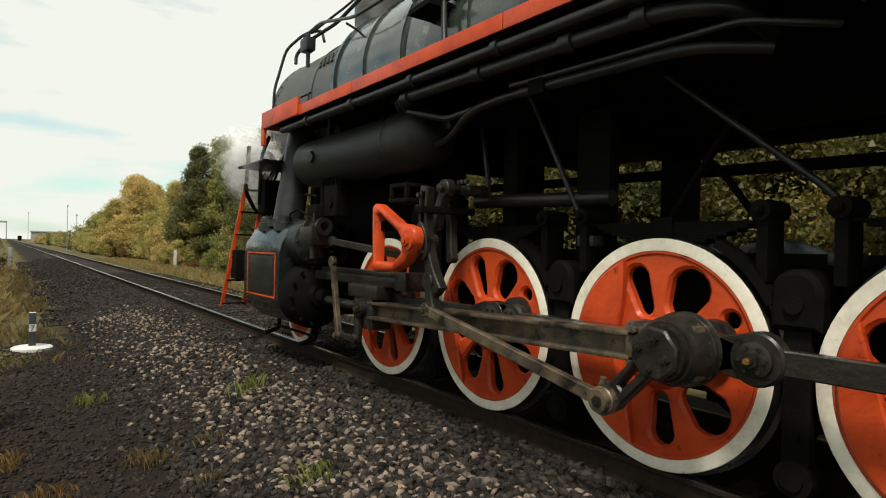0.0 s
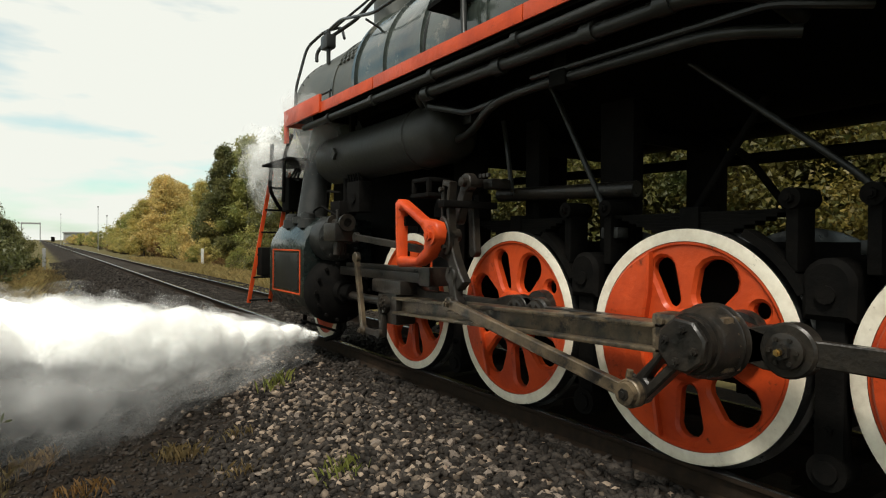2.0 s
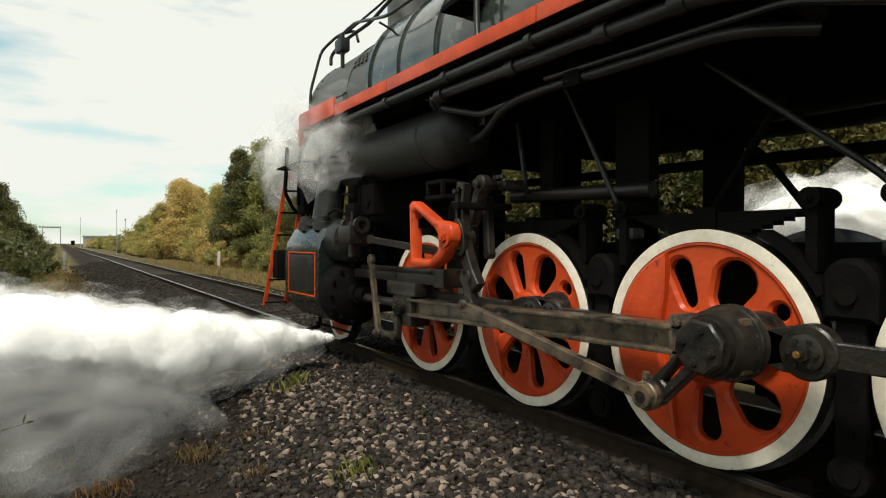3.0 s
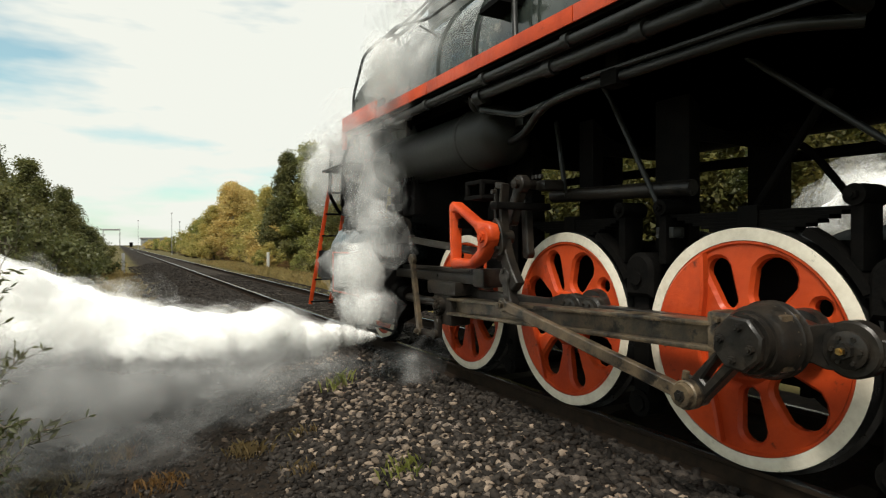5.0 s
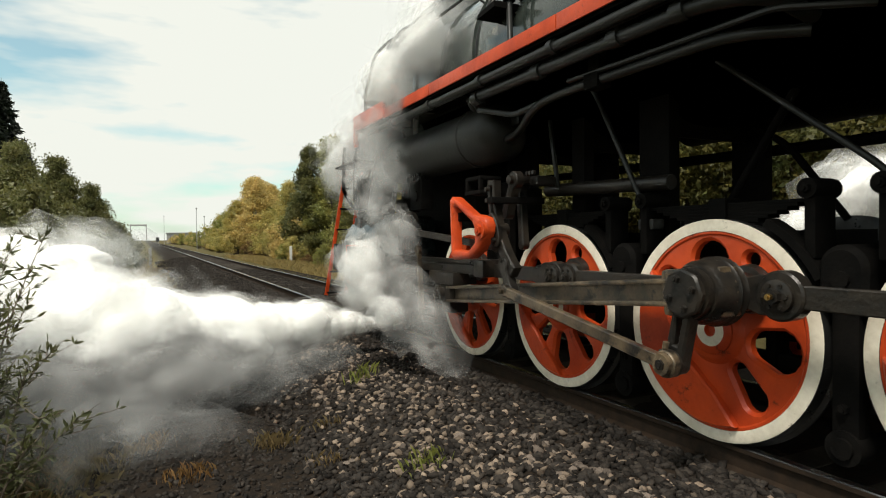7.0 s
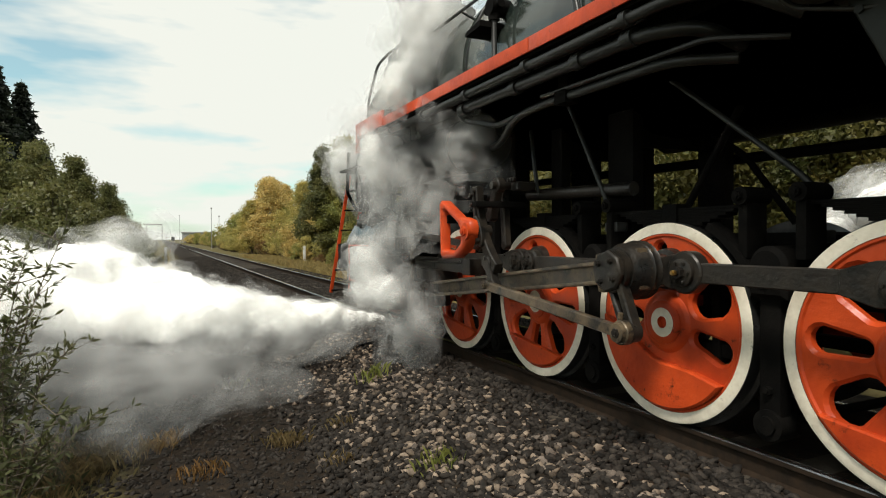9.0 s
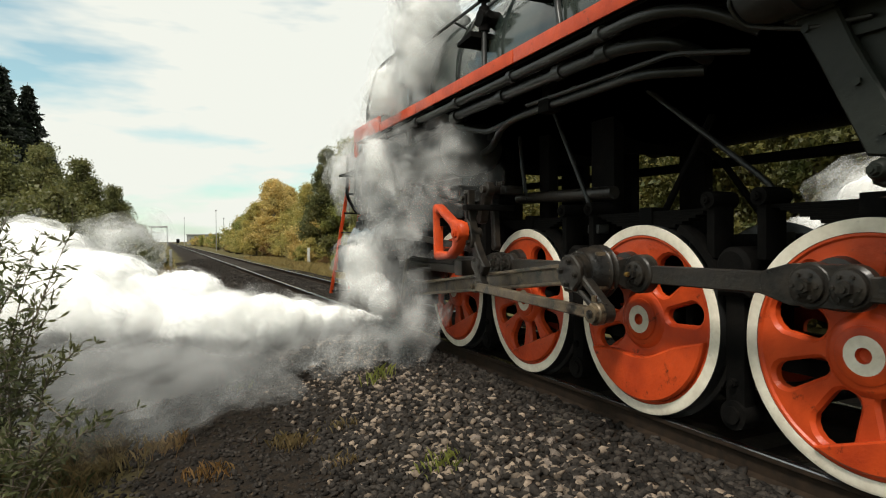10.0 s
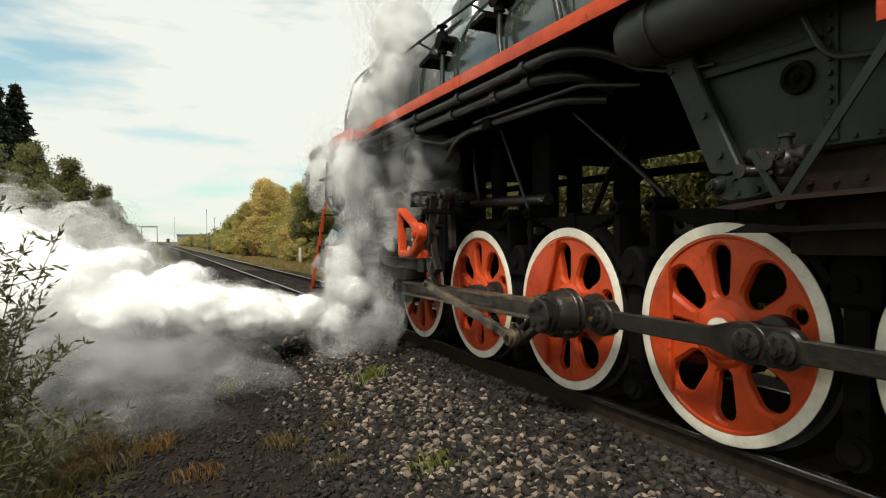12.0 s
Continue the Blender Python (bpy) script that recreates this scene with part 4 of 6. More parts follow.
# lifting shaft and reversing gear behind the link
bm = rod(bmesh.new(), (-.75, 2.0, 1.84), (-.7, .5, 1.8), .06, seg=16)
prism(bm, bar_outline((1.86, 1.92), (2.0, 1.62), .08, .06, .05), -1.26, -1.18, (), .01)
rod(bm, (-1.3, 1.86, 1.92), (-.9, 1.86, 1.92), .04, seg=14)
prism(bm, bar_outline((1.98, 1.88), (1.94, 1.32), .07, .05, .04), -1.12, -1.05, (), .01)
box(bm, -1.12, -.9, 1.66, 1.8, 1.86, 1.95, .03)
bolts(bm, [(-1.15, 1.65 + .05 * k, 1.97) for k in range(3)], .02, .03)
part("lifting_shaft", bm, ROD, loco, "dark lifting shaft and arms of the valve gear")
bm = box(bmesh.new(), -1.35, -1.1, 2.3, 2.62, 1.82, 1.86, .008)
for y in (2.32, 2.58):
    box(bm, -1.35, -1.31, y - .02, y + .02, 1.86, 1.98, .006)
box(bm, -1.35, -1.1, 2.3, 2.6, 1.96, 2.0, .008)
part("step", bm, SOOT, loco)

# boiler side fittings: check valve, rods, hand rail
for y, zz in ((.75, 3.85), (2.1, 3.8)):
    bm = bmesh.new()
    rod(bm, (-.9, y, zz), (-1.18, y, zz), .09, seg=16)
    rod(bm, (-1.12, y, zz - .14), (-1.12, y, zz + .12), .06, seg=12)
    rod(bm, (-1.12, y - .15, zz), (-1.12, y + .15, zz), .045, seg=10)
    lathe(bm, [(zz + .12, .03), (zz + .18, .03), (zz + .19, .07), (zz + .2, .07), (zz + .2, 0)], "z", 14, (-1.12, y, 0))
    prism(bm, [(y - .02, zz - .16), (y + .3, zz - .2), (y + .32, zz - .24), (y - .02, zz - .22)], -1.3, -1.0)
    part("check_valve", bm, SOOT, loco, "black boiler check valve with flanges")
bm = pipe(bmesh.new(), [(-1.12, .75, 3.7), (-1.15, .7, 3.4), (-1.2, .55, 3.05), (-1.2, .5, 2.8)], .03, 10)
part("feed_pipe", bm, BLACK, loco)
for pts, r in (([(-1.12, .6, 3.85), (-1.02, .2, 4.0), (-.95, -.2, 4.1), (-.8, -.4, 4.3)], .03), ([(-.9, .2, 4.05), (-1.08, -.1, 3.7), (-1.13, -.25, 3.4), (-1.13, -.35, 3.03)], .035), ([(-1.12, 2.1, 3.7), (-1.15, 2.05, 3.4), (-1.2, 1.95, 3.03)], .03), ([(-1.0, 2.9, 3.03), (-1.07, 2.85, 3.5), (-.85, 2.8, 4.1), (-.5, 2.8, 4.4)], .022)):
    part("feed_pipe", pipe(bmesh.new(), pts, r, 10, .2), BLACK, loco)
bm = pipe(bmesh.new(), [(-1.05, -4, 4.05), (-1.05, 4.0, 4.08), (-.75, 5.6, 4.55), (-.62, 6.5, 4.62)], .02, 8, .2)
for y in (-3, -1.6, 0, 1.5, 3, 4.2):
    rod(bm, (-.85, y, 4.0), (-1.05, y, 4.07), .016, seg=6)
part("hand_rail", bm, BLACK, loco, "thin black boiler hand rail")
bm = pipe(bmesh.new(), [(-1.42, 4.36, 3.2), (-1.42, 5.4, 3.22)], .016, 8)
for y in (4.4, 5.35):
    rod(bm, (-1.42, y, 3.0), (-1.42, y, 3.2), .012, seg=6)
part("platform_rail", bm, BLACK, loco)
bm = pipe(bmesh.new(), [(-.98, 6.8, 3.0), (-.96, 6.8, 3.8), (-.8, 6.75, 4.45), (-.62, 6.5, 4.66), (-.55, 6.0, 4.6), (-.62, 5.75, 4.35)], .022, 8, .12)
pipe(bm, [(-.84, 6.25, 4.1), (-.82, 6.3, 4.25), (-.72, 6.1, 4.42), (-.6, 5.4, 4.52), (-.5, 4.8, 4.75)], .026, 8, .1)
box(bm, -.85, -.7, 5.85, 6.1, 4.22, 4.42, .03)
rod(bm, (-.78, 5.95, 4.0), (-.78, 5.95, 4.5), .03, seg=10)
pipe(bm, [(-.6, 6.2, 4.62), (-.45, 5.4, 4.8), (-.4, 4.9, 4.9)], .018, 8)
part("smokebox_rail", bm, BLACK, loco, "bent black hand rail on the smokebox")

# pilot: beam, ladder, lamp bracket, couplings
bm = box(bmesh.new(), -1.4, 1.4, 7.1, 7.35, .85, 1.3, .02)
part("buffer_beam", bm, SOOT, loco)
lad = empty("ladder", loco)
for x0, x1 in ((-1.54, -1.17), (-1.2, -.88)):
    bm = bmesh.new()
    m0, m1 = Vector((x0, 7.3, .42)), Vector((x1, 7.3, 2.55))
    d = m1 - m0
    vs = box(bm, -.03, .03, -.012, .012, 0, d.length, .003).verts
    bmesh.ops.transform(bm, matrix=Matrix.Translation(m0) @ Matrix.Rotation(math.atan2(d.x, d.z), 4, "Y"), verts=bm.verts)
    part("stile", bm, ORANGE, lad, "orange-red flat steel stile")
for k in range(6):
    z = .45 + .36 * k
    x = -1.54 + .37 * (z - .42) / 2.13
    bm = box(bmesh.new(), x, x + .34 - .01 * k, 7.25, 7.38, z, z + .025, .004)
    part("rung", bm, SOOT, lad)
for pts, r in (([(-.9, 7.25, 1.3), (-1.05, 7.0, 2.5)], .03), ([(-1.3, 6.9, 2.9), (-1.32, 6.95, 2.2), (-1.1, 7.1, 1.9), (-.9, 7.2, 1.9)], .03), ([(-1.45, 5.6, 2.85), (-1.5, 5.75, 2.6), (-1.45, 5.95, 1.95)], .025),
               *[([(-1.0 - .06 * k, 6.4, 1.7), (-1.08 - .06 * k, 6.45, 2.3), (-.9, 6.4, 2.8)], .018) for k in range(3)]):
    part("pilot_pipe", pipe(bmesh.new(), pts, r, 10, .1), SOOT, loco)
part("pilot_box", box(bmesh.new(), -1.25, -.95, 6.3, 6.6, 1.85, 2.35, .03), SOOT, loco)
bm = lathe(bmesh.new(), [(7.1, .0), (7.1, .14), (7.3, .16), (7.36, .17), (7.36, .13), (7.3, 0)], "y", 24, (-.95, 0, 2.75))
part("lamp", bm, BLACK, loco, "round black front lamp")


# ---- ground, track ----
def ground_z(x, y):
    a = abs(x)
    k = min(1, max(0, (a - 1.75) / 1.4))
    k = k * k * (3 - 2 * k)
    z = -.17 - .3 * k - .12 * min(1, max(0, (a - 4.2) / 2.5))
    return z + (.035 * noise.noise((x * .9, y * .9, 0)) + .012 * noise.noise((x * 4, y * 4, 3))) * (.3 + k)


def ground_material():
    m = material("trackside_ground", (.0105, .0095, .0085), .95, second=(.03, .021, .014), grain=14, amount=.9, bump=1, bump_scale=45, spots=(.075, .055, .036), spot_scale=9, spot_cut=.6, spec=.08)
    nt = m.node_tree
    bsdf = nt.nodes["Principled BSDF"]
    src = bsdf.inputs["Base Color"].links[0].from_socket
    co = nt.nodes.new("ShaderNodeTexCoord")
    sp = nt.nodes.new("ShaderNodeSeparateXYZ")
    nt.links.new(co.outputs["Object"], sp.inputs[0])
    sh = nt.nodes.new("ShaderNodeMath")
    sh.operation = "ADD"
    sh.inputs[1].default_value = .85
    nt.links.new(sp.outputs[0], sh.inputs[0])
    ab = nt.nodes.new("ShaderNodeMath")
    ab.operation = "ABSOLUTE"
    nt.links.new(sh.outputs[0], ab.inputs[0])
    nz = nt.nodes.new("ShaderNodeTexNoise")
    nz.inputs["Scale"].default_value, nz.inputs["Detail"].default_value = 1.2, 6
    nt.links.new(co.outputs["Object"], nz.inputs["Vector"])
    ad = nt.nodes.new("ShaderNodeMath")
    ad.operation = "MULTIPLY_ADD"
    ad.inputs[1].default_value = 2.4
    nt.links.new(nz.outputs[0], ad.inputs[0])
    yr = nt.nodes.new("ShaderNodeMapRange")
    yr.inputs["From Min"].default_value, yr.inputs["From Max"].default_value, yr.inputs["To Max"].default_value = 5, 16, 1.7
    nt.links.new(sp.outputs[1], yr.inputs[0])
    ya = nt.nodes.new("ShaderNodeMath")
    nt.links.new(yr.outputs[0], ya.inputs[0])
    nt.links.new(ab.outputs[0], ya.inputs[1])
    nt.links.new(ya.outputs[0], ad.inputs[2])
    mr = nt.nodes.new("ShaderNodeMapRange")
    mr.inputs["From Min"].default_value, mr.inputs["From Max"].default_value = 4.8, 5.5
    nt.links.new(ad.outputs[0], mr.inputs[0])
    gn = nt.nodes.new("ShaderNodeTexNoise")
    gn.inputs["Scale"].default_value, gn.inputs["Detail"].default_value = 3, 8
    nt.links.new(co.outputs["Object"], gn.inputs["Vector"])
    gm = nt.nodes.new("ShaderNodeMix")
    gm.data_type = "RGBA"
    gm.inputs["A"].default_value, gm.inputs["B"].default_value = (.055, .056, .02, 1), (.13, .1, .045, 1)
    nt.links.new(gn.outputs[0], gm.inputs["Factor"])
    mx = nt.nodes.new("ShaderNodeMix")
    mx.data_type = "RGBA"
    nt.links.new(mr.outputs[0], mx.inputs["Factor"])
    nt.links.new(src, mx.inputs["A"])
    nt.links.new(gm.outputs["Result"], mx.inputs["B"])
    nt.links.new(mx.outputs["Result"], bsdf.inputs["Base Color"])
    return m


xs = sorted(set([round(-8 + .12 * i, 3) for i in range(134)] + [-2500, -600, -200, -80, -40, -25, -16, -11, 11, 16, 25, 40, 80, 200, 600, 2500]))
ys = sorted(set([round(-6 + .12 * i, 3) for i in range(150)] + [12 + 1.5 * i for i in range(30)] + [-2500, -500, -100, -30, -12, -8, 60, 80, 110, 160, 250, 450, 900, 2500]))
gv = [(x, y, ground_z(x, y)) for y in ys for x in xs]
nx = len(xs)
gf = [(j * nx + i, j * nx + i + 1, (j + 1) * nx + i + 1, (j + 1) * nx + i) for j in range(len(ys) - 1) for i in range(nx - 1)]
me = bpy.data.meshes.new("ground")
me.from_pydata(gv, [], gf)
me.polygons.foreach_set("use_smooth", [True] * len(me.polygons))
me.materials.append(ground_material())
ground = tagged(new("ground", me), "dark cinder path and ballast beside the track", "ground", kind="structure")


def rail_mesh():
    prof = [(-.075, -.18), (.075, -.18), (.075, -.168), (.012, -.15), (.009, -.05), (.036, -.036), (.036, -.008), (.028, 0), (-.028, 0), (-.036, -.008), (-.036, -.036), (-.009, -.05), (-.012, -.15), (-.075, -.168)]
    bm = bmesh.new()
    ringsr = [[bm.verts.new((x, y, z)) for x, z in prof] for y in (-400, -30, -5, 20, 60, 150, 500)]
    for a, b in zip(ringsr, ringsr[1:]):
        for i in range(len(prof)):
            f = bm.faces.new((a[i], a[(i + 1) % len(prof)], b[(i + 1) % len(prof)], b[i]))
            f.material_index = 1 if i in (6, 7, 8) else 0
    return bm


track = tagged(empty("track"), "steel rails on dark oily wooden sleepers", "railway track", kind="structure")
for x in (-.797, .797):
    part("rail", rail_mesh(), [RAIL_SIDE, RAIL_TOP], track, "dark rail with a polished head", at=(x, 0, 0), smooth=None)
sl = mesh_of(box(bmesh.new(), -1.35, 1.35, -.12, .12, -.34, -.165, .015), "sleeper", SLEEPER)
for k in range(150):
    ob = new("sleeper", sl)
    ob.parent, ob.location = track, (0, -8 + .55 * k, -.004 * (k % 3))


def rock(seed, n=1):
    bm = bmesh.new()
    bmesh.ops.create_icosphere(bm, subdivisions=1, radius=1)
    rng = random.Random(seed)
    sx, sy, sz = rng.uniform(.6, 1.4), rng.uniform(.6, 1.4), rng.uniform(.5, 1.0)
    for v in bm.verts:
        v.co *= rng.uniform(.6, 1.25)
        v.co = Vector((v.co.x * sx, v.co.y * sy, v.co.z * sz))
    return bm


def rock_arrays(seed):
    bm = rock(seed)
    bm.verts.index_update()
    vs, fs = np.array([v.co[:] for v in bm.verts]), np.array([[v.index for v in f.verts] for f in bm.faces])
    bm.free()
    return vs, fs


def joined(name, verts, faces, mat, smooth=False):
    """A mesh from arrays of points and equal-sided faces."""
    m = bpy.data.meshes.new(name)
    verts, faces = np.asarray(verts, dtype=np.float32), np.asarray(faces, dtype=np.int32)
    m.vertices.add(len(verts))
    m.vertices.foreach_set("co", verts.ravel())
    k = faces.shape[1]
    m.loops.add(faces.size)
    m.loops.foreach_set("vertex_index", faces.ravel())
    m.polygons.add(len(faces))
    m.polygons.foreach_set("loop_start", np.arange(0, faces.size, k, dtype=np.int32))
    m.materials.append(mat)
    m.update(calc_edges=True)
    return m


def scatter_rocks(name, mat, places, sizes, seed, label):
    rng = np.random.default_rng(seed)
    kinds = [rock_arrays(seed * 50 + k) for k in range(10)]
    V, F, off = [], [], 0
    for (x, y, z), s in zip(places, sizes):
        vs, fs = kinds[rng.integers(10)]
        a = rng.uniform(0, 6.28)
        c, q = math.cos(a), math.sin(a)
        tilt = rng.normal(0, .35)
        w = vs * s
        w = np.stack([w[:, 0] * c - w[:, 1] * q, w[:, 0] * q + w[:, 1] * c, w[:, 2] + w[:, 0] * tilt], 1) + (x, y, z)
        V.append(w), F.append(fs + off)
        off += len(vs)
    return tagged(new(name, joined(name, np.concatenate(V), np.concatenate(F), mat)), label, "ballast", kind="stuff")


rng = np.random.default_rng(5)


def ballast_places(n, x0, x1, y0, y1, power=1.0, lift=.2, size=(.014, .032), soft=False):
    out, sz = [], []
    for _ in range(n):
        x = (x0 + x1) / 2 + (x1 - x0) * .42 * rng.normal() if soft else rng.uniform(x0, x1)
        if x > -.9 and soft:
            continue
        y = y0 + (y1 - y0) * rng.uniform() ** power
        s = rng.uniform(*size)
        out.append((x, y, ground_z(x, y) + s * lift))
        sz.append(s)
    return out, sz


for nm, mt, n, box_, sizes, sd, lb in (("ballast_stones", BALLAST, 16000, (-3.2, -.88, -.6, 20, 1.8), (.02, .042), 1, "dark crushed stone ballast along the rail"),
                                      ("ballast_stones", BALLAST_LIGHT, 3000, (-2.7, -1.7, -.4, 14, 1.5), (.012, .042), 2, "paler crushed stones on the ballast shoulder"),
                                      ("cinders", BALLAST, 12000, (-5.2, -2.3, -.8, 11, 1.6), (.01, .026), 3, "fine dark cinders on the path"),
                                      ("ballast_stones", BALLAST, 4500, (-3.6, -.9, 13, 55, 1.7), (.03, .06), 8, "dark stones of the ballast far down the line"),
                                      ("ballast_stones", BALLAST, 5000, (-.72, .72, 5, 30, 1.4), (.02, .04), 4, "dark stones between the rails"),
                                      ("ballast_stones", BALLAST, 3500, (.9, 2.6, 5, 30, 1.4), (.02, .04), 6, "dark stones beyond the far rail")):
    pl, sz = ballast_places(n, *box_, size=sizes, soft=mt is BALLAST_LIGHT)
    scatter_rocks(nm, mt, pl, sz, sd, lb)
kinds = [mesh_of(rock(900 + k), "stone", STONE) for k in range(8)]
for k in range(290):
    x, y = -1.6 - abs(rng.normal(0, .55)), .2 + 5.0 * rng.uniform() ** 1.4
    s = rng.uniform(.02, .044)
    ob = new("stone", kinds[k % 8])
    ob.parent = ground
    ob.matrix_basis = Matrix.LocRotScale((x, y, ground_z(x, y) + s * .25), Euler((rng.normal(0, .4), rng.normal(0, .4), rng.uniform(0, 6.28))), (s, s, s))


# ---- plants ----
def leaf_cloud(centres, radii, count, size, seed, long=1.0, flat=.0):
    """Arrays of small folded leaves round given clump centres."""
    r = np.random.default_rng(seed)
    centres, radii = np.array(centres), np.array(radii)
    p = radii ** 2 / (radii ** 2).sum()
    idx = r.choice(len(centres), count, p=p)
    d = r.normal(size=(count, 3))
    d /= np.linalg.norm(d, axis=1)[:, None]
    rad = radii[idx] * np.minimum(np.abs(r.normal(0, .72, count)), r.uniform(1.0, 1.35, count))
    c = centres[idx] + d * rad[:, None] * (1, 1, .8)
    a = r.normal(size=(count, 3))
    a[:, 2] *= 1 - flat
    a /= np.linalg.norm(a, axis=1)[:, None]
    b = np.cross(a, r.normal(size=(count, 3)))
    b /= np.linalg.norm(b, axis=1)[:, None]
    s = size * r.uniform(.55, 1.35, count)[:, None]
    V = np.stack([c - a * s * long, c + a * s * .5 + b * s * .62, c + a * s * .5 - b * s * .62], 1).reshape(-1, 3)
    F = np.arange(3 * count).reshape(-1, 3)
    return V, F


def crown_clumps(seed, h0, h1, spread, n, shape=.5):
    r = random.Random(seed)
    cs, rs = [], []
    for _ in range(n):
        u = r.random()
        z = h0 + (h1 - h0) * u
        w = spread * (math.sin(math.pi * min(1, .12 + .88 * u) ** shape) * .85 + .12)
        a, q = r.uniform(0, 6.28), w * r.random() ** .55
        cs.append((q * math.cos(a), q * math.sin(a), z))
        rs.append(spread * r.uniform(.11, .27))
    return cs, rs


def tree_mesh(seed, height, spread, bark, leaf, count, size, low=.2, clumps=80):
    """Trunk with limbs, and a crown of many leaves round uneven clumps."""
    cs, rs = crown_clumps(seed, height * low, height * .96, spread, clumps)
    r = random.Random(seed + 7)
    bm = bmesh.new()
    top = Vector((r.uniform(-.2, .2), r.uniform(-.2, .2), height * .9))
    pts = [Vector((0, 0, -.1)).lerp(top, k / 5) + Vector((r.uniform(-.08, .08), r.uniform(-.08, .08), 0)) * (k > 0) for k in range(6)]
    rad = height * .016
    for k in range(5):
        rod(bm, pts[k], pts[k + 1], rad * (1 - k / 5.4), rad * (1 - (k + 1) / 5.4), 8)
    for c in cs[:14]:
        z0 = max(.15 * height, c[2] - r.uniform(.5, 1.2) * spread * .6)
        rod(bm, top * (z0 / top.z), c, rad * .4, rad * .1, 5)
    trunk = mesh_of(bm, "trunk", bark, 60)
    V, F = leaf_cloud(cs, rs, count, size, seed)
    return trunk, joined("crown", V, F, leaf)


def plant(name, meshes, x, y, turn, scale, label, category, group=""):
    t = tagged(empty(name, None, (x, y, ground_z(x, y) if abs(y) < 60 else -.55)), label, category, group)
    t.rotation_euler, t.scale = (0, 0, turn), (scale, scale, scale * (1 + .1 * math.sin(turn * 5)))
    for m in meshes:
        ob = new(m.name.split(".")[0], m)
        ob.parent = t
    return t


def bush_mesh(seed, height, spread, leaf, count, size, clumps=48):
    cs, rs = crown_clumps(seed, .15 * height, height * .95, spread, clumps, .8)
    bm = bmesh.new()
    for c in cs:
        rod(bm, (c[0] * .15, c[1] * .15, -.1), c, .022, .006, 5)
    V, F = leaf_cloud(cs, rs, count, size, seed)
    return mesh_of(bm, "stem", BARK, 60), joined("foliage", V, F, leaf)


def spruce_mesh(seed, height):
    r = np.random.default_rng(seed)
    bm = rod(bmesh.new(), (0, 0, -.2), (0, 0, height), height * .018, .01, 8)
    trunk = mesh_of(bm, "trunk", BARK, 60)
    V, F, off = [], [], 0
    levels = 46
    for k in range(levels):
        z = height * (.06 + .93 * k / levels)
        ln = (height - z) * .33 * r.uniform(.8, 1.15) + .12
        for j in range(9):
            a = 6.283 * (j + r.uniform(0, .8)) / 9
            l2 = ln * r.uniform(.7, 1.1)
            m = 40
            t = r.uniform(.1, 1, m)
            droop = -.32 * l2 * t + .16 * l2 * t * t
            w = (1.05 - t) * l2 * .26 + .04
            side = r.uniform(-1, 1, m) * w
            c = np.stack([math.cos(a) * l2 * t - math.sin(a) * side, math.sin(a) * l2 * t + math.cos(a) * side, z + droop - np.abs(side) * .35], 1)
            d = np.stack([math.cos(a) * np.ones(m), math.sin(a) * np.ones(m), -.5 * np.ones(m)], 1) + r.normal(0, .5, (m, 3))
            d /= np.linalg.norm(d, axis=1)[:, None]
            b = np.cross(d, r.normal(size=(m, 3)))
            b /= np.linalg.norm(b, axis=1)[:, None]
            s = .17 * r.uniform(.6, 1.3, m)[:, None]
            V.append(np.stack([c - d * s, c + b * s * .3, c + d * s, c - b * s * .3], 1).reshape(-1, 3))
            F.append(np.arange(4 * m).reshape(-1, 4) + off)
            off += 4 * m
    return trunk, joined("crown", np.concatenate(V), np.concatenate(F), NEEDLES)


birch = tree_mesh(3, 9, 3.0, BIRCH_BARK, LEAF_YELLOW, 44000, .1, .14, 130)
maple = tree_mesh(5, 9, 3.2, BARK, LEAF_OLIVE, 42000, .1, .12, 130)
alder = tree_mesh(8, 9.5, 2.9, BARK, LEAF_GREEN, 46000, .1, .1, 140)
pine = tree_mesh(12, 10, 2.6, BARK, LEAF_DARK, 46000, .1, .1, 140)
oak = tree_mesh(15, 8, 3.4, BARK, LEAF_WOOD, 100000, .062, .05, 220)
oak_yellow = tree_mesh(19, 7, 3.0, BARK, LEAF_WOOD_YELLOW, 90000, .06, .05, 200)
bushes = [bush_mesh(30, 2.6, 1.6, LEAF_OLIVE, 6000, .06), bush_mesh(31, 2.2, 1.5, LEAF_YELLOW, 5500, .06), bush_mesh(32, 2.8, 1.5, LEAF_GREEN, 6500, .062), bush_mesh(33, 1.6, 1.3, LEAF_RUST, 5000, .06)]
verge_bushes = [bush_mesh(34, 2.6, 1.5, LEAF_VERGE, 9000, .05), bush_mesh(35, 2.4, 1.4, LEAF_VERGE, 8500, .048), bush_mesh(36, 2.8, 1.4, LEAF_DARK, 9000, .05)]
young_tree = tree_mesh(37, 9, 2.8, BARK, LEAF_VERGE, 40000, .09, .06, 130)
spruces = [spruce_mesh(40, 10), spruce_mesh(41, 9)]

